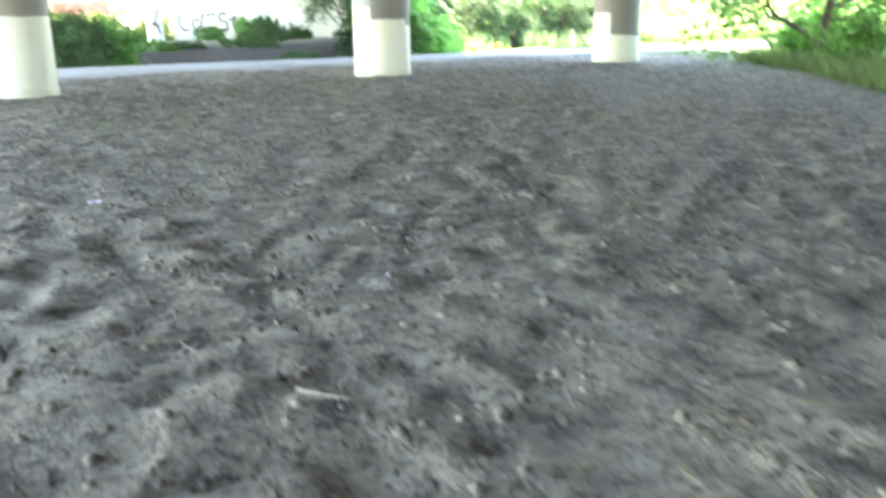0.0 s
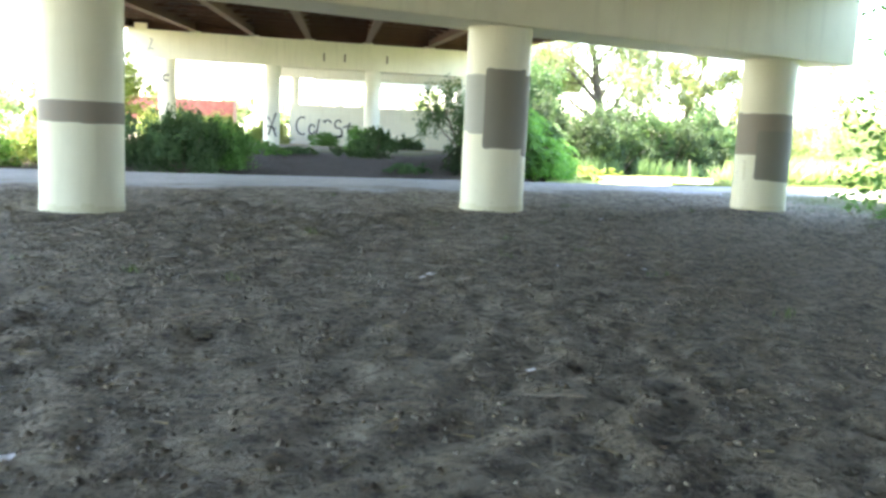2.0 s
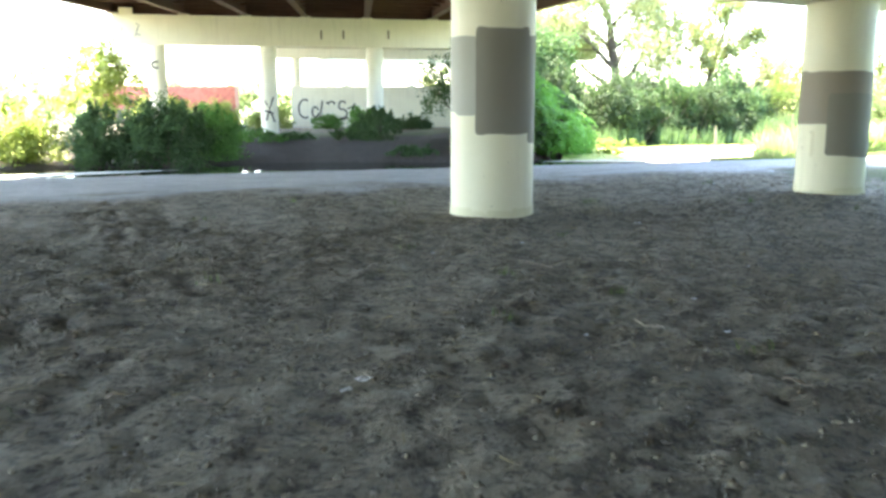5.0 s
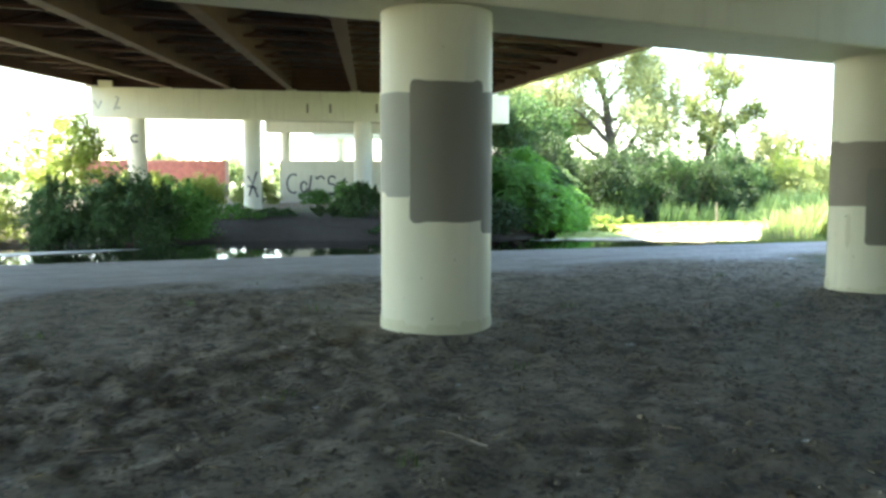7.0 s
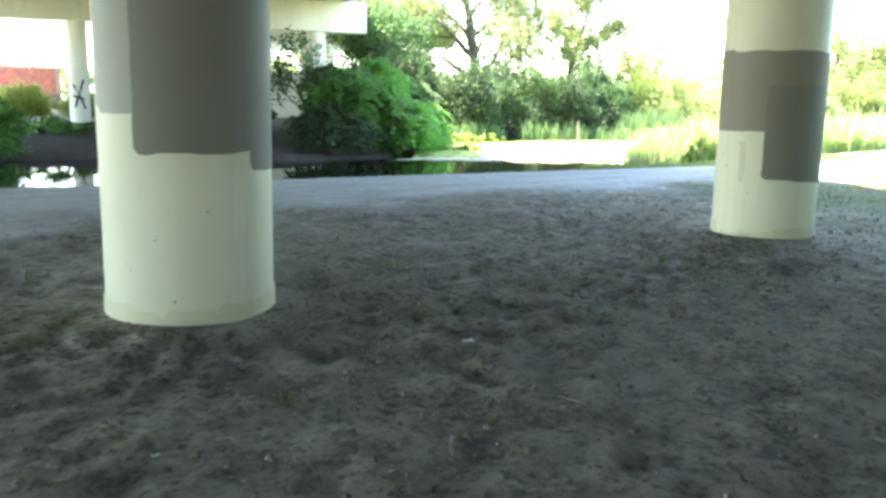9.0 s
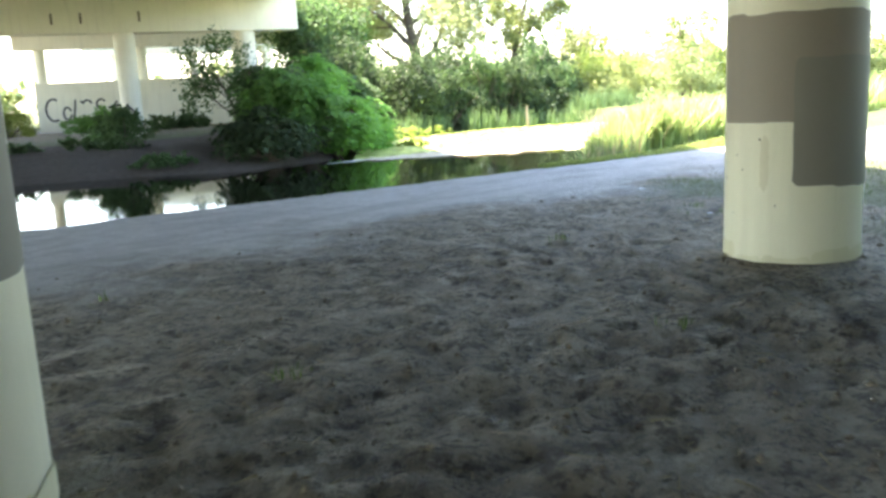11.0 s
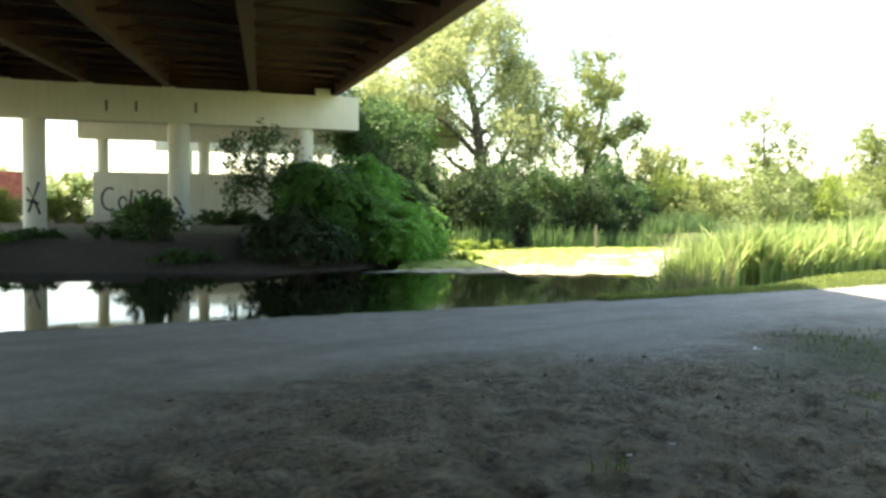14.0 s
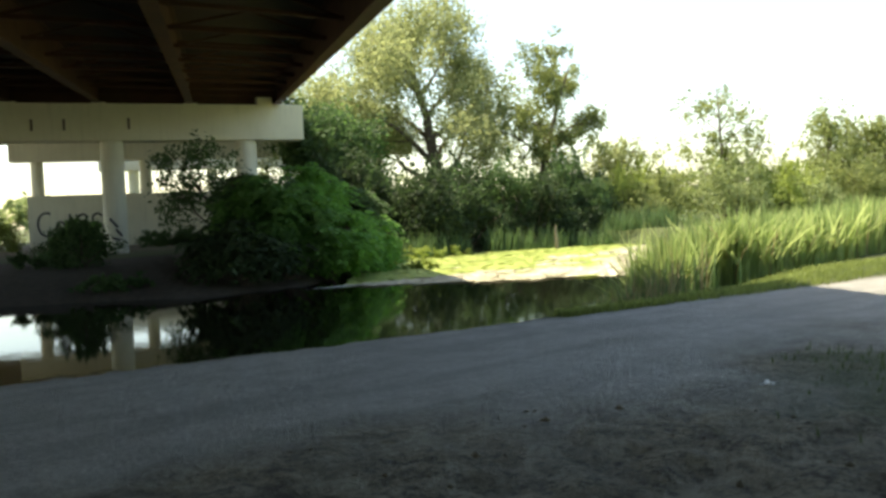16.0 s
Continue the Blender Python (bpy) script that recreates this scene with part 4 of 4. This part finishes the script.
def reed_bed(n, r):
    xs = 16.5 + 30 * r.uniform(0, 1, n) ** 1.25
    ys = np.interp(xs, REED_X, REED_Y) + r.uniform(0, 1, n) ** 1.3 * np.interp(xs, REED_X, REED_D)
    keep = (lattice(xs * 0.9, ys * 0.9, 5) > 0.25) & (r.uniform(size=n) < smooth(17.6, 20.6, xs + 1.5 * lattice(xs * 2, ys * 2, 9)))
    return xs[keep], ys[keep]


def patchy(xs, ys, low, high):
    """Heights that differ from patch to patch."""
    return low + (high - low) * np.clip(0.55 * lattice(xs * 0.8, ys * 0.8, 14) + 0.55 * lattice(xs * 2.3, ys * 2.3, 15), 0, 1)


xs, ys = reed_bed(15000, r)
blades("reeds", xs, ys, patchy(xs, ys, 0.65, 1.50), 0.06, REED, "tall green cattail reeds along the pond", "reeds", 0.15, 4, WATER_Z, 22, 0.4)
xs, ys = reed_bed(9000, r)
blades("reed_leaves", xs, ys, patchy(xs, ys, 0.5, 1.50), 0.10, REED_LEAF, "broad arching leaves among the reeds", "reeds", 0.5, 4, WATER_Z, 26, 0.5)
xs, ys = reed_bed(2200, r)
blades("dry_reeds", xs, ys, patchy(xs, ys, 0.7, 1.45), 0.04, DRY_REED, "dry straw-coloured reeds among the green", "reeds", 0.4, 3, WATER_Z, 23, 0.4)
xs, ys = r.normal(16.1, 0.55, 260), r.normal(10.2, 0.4, 260)
blades("reed_clump", xs, ys, 0.85, 0.032, DRY_REED, "brownish clump of reeds at the water's edge", "reeds", 0.35, 3, None, 24, 0.5)
xs, ys = r.normal(16.5, 0.6, 360), r.normal(10.5, 0.45, 360)
blades("reed_clump", xs, ys, 0.8, 0.036, RUSH, "dark green clump of reeds at the water's edge", "reeds", 0.3, 4, None, 27, 0.5)
# far-shore rushes
n = 3400
xs = r.uniform(25, 52, n)
ys = np.interp(xs, (25, 27.9, 37.9, 47, 52), (34, 38, 38.9, 36.4, 35)) + r.uniform(-0.5, 2.0, n)
keep = lattice(xs * 0.7, ys * 0.7, 17) > 0.3
xs, ys = xs[keep], ys[keep]
blades("rushes", xs, ys, patchy(xs, ys, 0.4, 1.35), 0.08, RUSH, "green rushes along the far side of the pond", "reeds", 0.3, 3, WATER_Z, 25, 0.75)

# low yellow-green water plants, and a pale stump standing in the pond
for k, (x, y, w, h) in enumerate(((25.6, 33.6, 2.4, 0.5), (28.2, 36.4, 3.0, 0.6), (31.0, 37.6, 3.0, 0.7), (33.8, 38.0, 2.6, 0.6), (27.0, 31.5, 1.2, 0.4))):
    bush("water_plant", x, y, w, 1.6, h, YELLOW, "low yellow-green plants standing in the pond", 800 + k, 1500, 0.16, WATER_Z, "water plants", 12, 6, 0.0, "water plant")
v, f = tube([(0, 0, -0.6), (0.02, 0, 0.5), (-0.03, 0.02, 1.0), (0.0, 0.05, 1.45)], (0.11, 0.10, 0.08, 0.05), 9)
stump = part_np("tree_stump", v, f, PALE_BARK, smooth=True)
stump.location = (41.0, 37.0, WATER_Z)
tagged(stump, "pale broken stump at the edge of the pond", "stump")

# duckweed
r = np.random.default_rng(31)
n = 42000
xs = r.uniform(20, 51, n)
ys = r.uniform(17, 40, n)
front = np.interp(xs, (20, 23.4, 28.6, 37.9, 50), (27.8, 24.4, 21.1, 27.3, 36.4)) + 0.4 * np.sin(xs * 1.7) + 0.25 * np.sin(xs * 4.1)
keep = (ys > front) & (ys < shore(FAR_SHORE, xs) + 0.3)
xs, ys = xs[keep], ys[keep]
c = np.stack([xs, ys, np.full(len(xs), WATER_Z + 0.03)], 1)
s = r.uniform(0.10, 0.28, len(xs))[:, None]
a = r.uniform(0, 6.28, len(xs))
u = np.stack([np.cos(a), np.sin(a), r.normal(0, 0.06, len(xs))], 1) * s
w = np.stack([-np.sin(a), np.cos(a), r.normal(0, 0.06, len(xs))], 1) * s * 0.8
v = np.stack([c - u - w * 0.4, c - w, c + u - w * 0.3, c + u * 0.7 + w, c - u * 0.6 + w], 1).reshape(-1, 3)
v = v.reshape(-1, 5, 3)
pale = (ys - np.interp(xs, (20, 23.4, 28.6, 37.9, 50), (27.8, 24.4, 21.1, 27.3, 36.4))) / (shore(FAR_SHORE, xs) - ys + 0.8) + 1.2 * (lattice(xs * 0.5, ys * 1.1, 31) - 0.5) < 0.5
for name, belt, mat, lab in (("duckweed", ~pale, DUCKWEED, "sunlit yellow-green duckweed covering the pond"), ("floating_chaff", pale, CHAFF, "pale straw-coloured chaff floating on the pond")):
    w = v[belt].reshape(-1, 3)
    tagged(part_np(name, w, np.arange(len(w)).reshape(-1, 5), mat), lab, name.replace("_", " "), kind="stuff")


def floating_sheet(name, pts, mat, label):
    bm = bmesh.new()
    n = len(pts)
    ring = []
    for i in range(n):
        for t in (0, 0.25, 0.5, 0.75):
            x = pts[i][0] * (1 - t) + pts[(i + 1) % n][0] * t + 0.12 * math.sin(i * 7 + t * 20)
            y = pts[i][1] * (1 - t) + pts[(i + 1) % n][1] * t + 0.12 * math.cos(i * 5 + t * 23)
            ring.append(bm.verts.new((x, y, WATER_Z + 0.012)))
    bm.faces.new(ring)
    return tagged(part(name, bm, mat), label, "scum", kind="stuff")


floating_sheet("floating_scum", ((18.8, 27.4), (21.3, 26.6), (24.2, 24.3), (26.2, 24.8), (26.7, 28.1), (25.0, 31.4), (23.7, 29.3), (21.3, 27.7)), SCUM, "pale grey scum floating on the water")
floating_sheet("floating_scum", ((-7, 27.3), (-3.2, 28.6), (0.9, 29.7), (1.0, 30.1), (-3.7, 30.0), (-7.4, 29.3)), SCUM, "pale grey scum floating on the water")

# grass on the near side
r = np.random.default_rng(41)
n = 42000
xs, ys = r.uniform(0.0, 20, n), r.uniform(-13, 4.4, n)
inside = xs - turf_edge(ys)
keep = (ys < path_near(xs) - 0.2) & (r.uniform(size=n) < smooth(-0.3, 2.0, inside) * 0.95 + 0.04 * (inside > -1)) & (lattice(xs * 1.5, ys * 1.5, 6) > 0.22 + 0.12 * smooth(-1, 2, ys))
xs, ys = xs[keep], ys[keep]
blades("grass", xs, ys, np.where(ys > -1.5, 0.045, 0.085), 0.010, GRASS, "short green grass beside the bridge", "grass", 0.7, 2, None, 42, 0.6)
n = 14000
xs = r.uniform(11.3, 22, n)
ys = path_far(np.minimum(xs, 16)) + 0.2 + r.uniform(0, 1, n) * np.interp(xs, (11.3, 13, 16, 22), (0.15, 0.8, 2.6, 4))
blades("grass", xs, ys, 0.065, 0.014, VERGE, "sunlit yellow-green grass verge along the water", "grass", 0.6, 2, None, 43, 0.6)
n = 7000
ys = r.uniform(-11, -2.2, n)
xs = turf_edge(ys) + 0.5 + np.abs(r.normal(0, 1.3, n))
blades("tall_grass", xs, ys, 0.26, 0.016, GRASS, "tall uncut grass round a bush", "grass", 0.4, 3, None, 44, 0.5)
n = 360
k = r.integers(0, 36, n)
cx, cy = r.uniform(-9, 9, 36), r.uniform(-9, 4, 36)
blades("weeds", cx[k] + r.normal(0, 0.06, n), cy[k] + r.normal(0, 0.06, n), 0.06, 0.012, GRASS, "scattered weed tufts in bare earth", "grass", 0.7, 2, None, 45, 0.5)


# ---- litter on the bare earth ----
def scatter(n, seed, x0=-13, x1=9.5, y0=-15.5, y1=4.6):
    r = np.random.default_rng(seed)
    xs, ys = r.uniform(x0, x1, n), r.uniform(y0, y1, n)
    keep = r.uniform(size=n) < 0.12 + 0.88 * smooth(1.0, -2.5, ys - (path_near(xs) - 4.2))
    return xs[keep], ys[keep], r


xs, ys, r = scatter(13000, 51)
c = np.stack([xs, ys, height(xs, ys) + 0.012], 1)
v, f = leaves(c, 0.05, 0.0, 0.55, r)
v[:, 2] = np.repeat(c[:, 2], 4) + (v[:, 2] - np.repeat(c[:, 2], 4)) * 0.3
tagged(part_np("dead_leaves", v, f, LITTER), "brown dead leaves strewn over bare earth", "leaf litter", kind="stuff")


xs, ys, r = scatter(7000, 54)
n = len(xs)
a = r.uniform(0, 6.28, n)
L, W = r.uniform(0.025, 0.08, n), r.uniform(0.0015, 0.004, n)
z = height(xs, ys) + 0.006
dx, dy = np.cos(a), np.sin(a)
v = np.stack([np.stack([xs + sx * dx * L - sy * dy * W, ys + sx * dy * L + sy * dx * W, z + 0.012 * (sx > 0) * r.uniform(0, 1, n)], 1) for sx, sy in ((-1, -1), (1, -1), (1, 1), (-1, 1))], 1).reshape(-1, 3)
tagged(part_np("straw", v, np.arange(4 * n).reshape(-1, 4), DRY_REED), "thin dry straw scattered over bare earth", "straw", kind="stuff")


def lumps(name, n, seed, size, mat, label):
    xs, ys, r = scatter(n, seed)
    n = len(xs)
    s = size * r.uniform(0.4, 1.5, n) ** 1.5
    base = np.array([(1, 0, 0), (0, 1, 0), (-1, 0, 0), (0, -1, 0), (0, 0, 0.75), (0, 0, -0.6)])
    a = r.uniform(0, 6.28, n)
    jit = base[None] * (1 + 0.35 * r.normal(size=(n, 6, 1))) * s[:, None, None]
    x = jit[..., 0] * np.cos(a)[:, None] - jit[..., 1] * np.sin(a)[:, None]
    y = jit[..., 0] * np.sin(a)[:, None] + jit[..., 1] * np.cos(a)[:, None]
    v = np.stack([x + xs[:, None], y + ys[:, None], jit[..., 2] + height(xs, ys)[:, None]], -1).reshape(-1, 3)
    t = np.array([(0, 1, 4), (1, 2, 4), (2, 3, 4), (3, 0, 4), (1, 0, 5), (2, 1, 5), (3, 2, 5), (0, 3, 5)])
    f = (np.arange(n)[:, None, None] * 6 + t[None]).reshape(-1, 3)
    return tagged(part_np(name, v, f, mat, smooth=True), label, "earth clods", kind="stuff")


lumps("earth_clods", 26000, 52, 0.017, CLOD, "crumbly clods of dry earth")
lumps("pale_grit", 1300, 53, 0.011, PEBBLE, "pale grit and pebbles")


def twig(x, y, length, ang, seed, thick=0.008):
    q = random.Random(seed)
    z = float(height(x, y)) + thick + 0.004
    pts, rad = limb((0, 0, 0), (math.cos(ang), math.sin(ang), 0.02), length, thick, thick * 0.5, 0.12, q, 5)
    pts = [np.array((p[0], p[1], abs(p[2]) * 0.4)) for p in pts]
    g = [tube(pts, rad, 6)]
    if length > 0.25:
        sp, sr = limb(pts[2], (math.cos(ang + 0.7), math.sin(ang + 0.7), 0.05), length * 0.4, thick * 0.7, thick * 0.3, 0.1, q, 3)
        g.append(tube(sp, sr, 6))
    ob = part_np("twig", *joined(g), TWIG, None, "", True)
    ob.location = (x, y, z)
    return tagged(ob, "dry grey twig lying on bare earth", "twig", "fallen twigs")


q = random.Random(61)
for k in range(70):
    twig(q.uniform(-10, 7), q.uniform(-13, 3.5), q.uniform(0.12, 0.45), q.uniform(0, 6.28), 600 + k, q.uniform(0.004, 0.009))


def litter(x, y, size, seed):
    """A crumpled scrap of white paper."""
    r = np.random.default_rng(seed)
    g = np.linspace(-1, 1, 5)
    u, w = np.meshgrid(g, g)
    zz = r.uniform(0.0, 0.5, u.shape)
    v = np.stack([u + r.normal(0, 0.12, u.shape), 0.7 * w + r.normal(0, 0.12, u.shape), zz], -1).reshape(-1, 3) * size
    i = np.arange(25).reshape(5, 5)
    f = np.stack([i[:-1, :-1], i[:-1, 1:], i[1:, 1:], i[1:, :-1]], -1).reshape(-1, 4)
    ob = part_np("paper_scrap", v, f, WHITE)
    ob.location = (x, y, float(height(x, y)) + 0.004)
    return tagged(ob, "crumpled white paper scrap on the ground", "litter", "litter")


litter(9.70, 3.80, 0.055, 1)
for k, (x, y, s) in enumerate(((-4.30, -5.96, 0.05), (-4.45, -6.06, 0.03), (-1.25, -5.27, 0.02), (-1.68, -6.05, 0.025), (0.18, -4.49, 0.02), (6.68, 2.21, 0.02), (1.07, -1.83, 0.035), (-2.16, -2.50, 0.02), (-5.18, -8.99, 0.03), (8.34, 1.78, 0.03), (6.37, 2.23, 0.02), (-2.64, -5.74, 0.018), (-1.03, -2.42, 0.018), (-8.05, -9.41, 0.04))):
    litter(x, y, s, 70 + k)


def bark_chip(x, y, length, ang, seed):
    """A curled strip of pale bark."""
    q = random.Random(seed)
    vs, fs = [], []
    for i in range(7):
        for j in range(5):
            t = (j / 4 - 0.5) * 2.2
            w = length * 0.16 * (1 - 0.5 * abs(i / 6 - 0.5))
            vs.append(((i / 6 - 0.5) * length, w * math.sin(t) + q.uniform(-0.003, 0.003), 0.012 + w * 0.7 * (1 - math.cos(t)) + 0.012 * math.sin(i)))
    for i in range(6):
        for j in range(4):
            k = i * 5 + j
            fs.append((k, k + 5, k + 6, k + 1))
    ob = part_np("bark_chip", vs, fs, CHIP, smooth=True)
    ob.matrix_world = pose(x, y, float(height(x, y)) + 0.004, 0, 0, ang)
    return tagged(ob, "curled strip of pale bark on bare earth", "bark", "bark chips")


for k, (x, y, size, a) in enumerate(((-5.53, -5.60, 0.15, 20), (-5.19, -5.86, 0.14, -40), (-2.27, -7.12, 0.16, -60), (-4.00, -9.08, 0.1, 30))):
    bark_chip(x, y, size, a, 90 + k)


# red freight containers beyond the far pier
def container(x, y, ang, length=12.2):
    t = thing("freight_container", (x, y, -0.4), "weathered red corrugated steel freight container", "container", "containers")
    t.rotation_euler = (0, 0, ang)
    bm = bmesh.new()
    bm_box(bm, (0, 0, 2.9), (length, 2.4, 2.6), 0.03)
    part("body", bm, RED, t)
    bm = bmesh.new()
    bm_box(bm, (0, 0, 0.8), (length, 2.2, 1.6), 0.05)
    part("trailer_bed", bm, RUST, t, "dark steel trailer bed")
    n = int(length / 0.35)
    for k in range(n):
        x0 = -length / 2 + 0.3 + k * (length - 0.6) / (n - 1)
        bm = bmesh.new()
        bm_box(bm, (x0, -1.22, 2.9), (0.16, 0.07, 2.3), 0.02)
        part("rib", bm, RED, t)
    return t


container(11.0, 92.5, -0.42, 16.0)
sign = thing("blue_sign", (-9.5, 60, 0), "dark blue sign board on posts", "sign")
bm = bmesh.new()
bm_box(bm, (0, 0, 3.3), (1.6, 0.08, 1.3), 0.01)
part("board", bm, BLUE, sign)
for sx in (-0.6, 0.6):
    bm = bmesh.new()
    bm_box(bm, (sx, 0.06, 1.3), (0.09, 0.06, 3.2), 0.01)
    part("post", bm, RUST, sign)
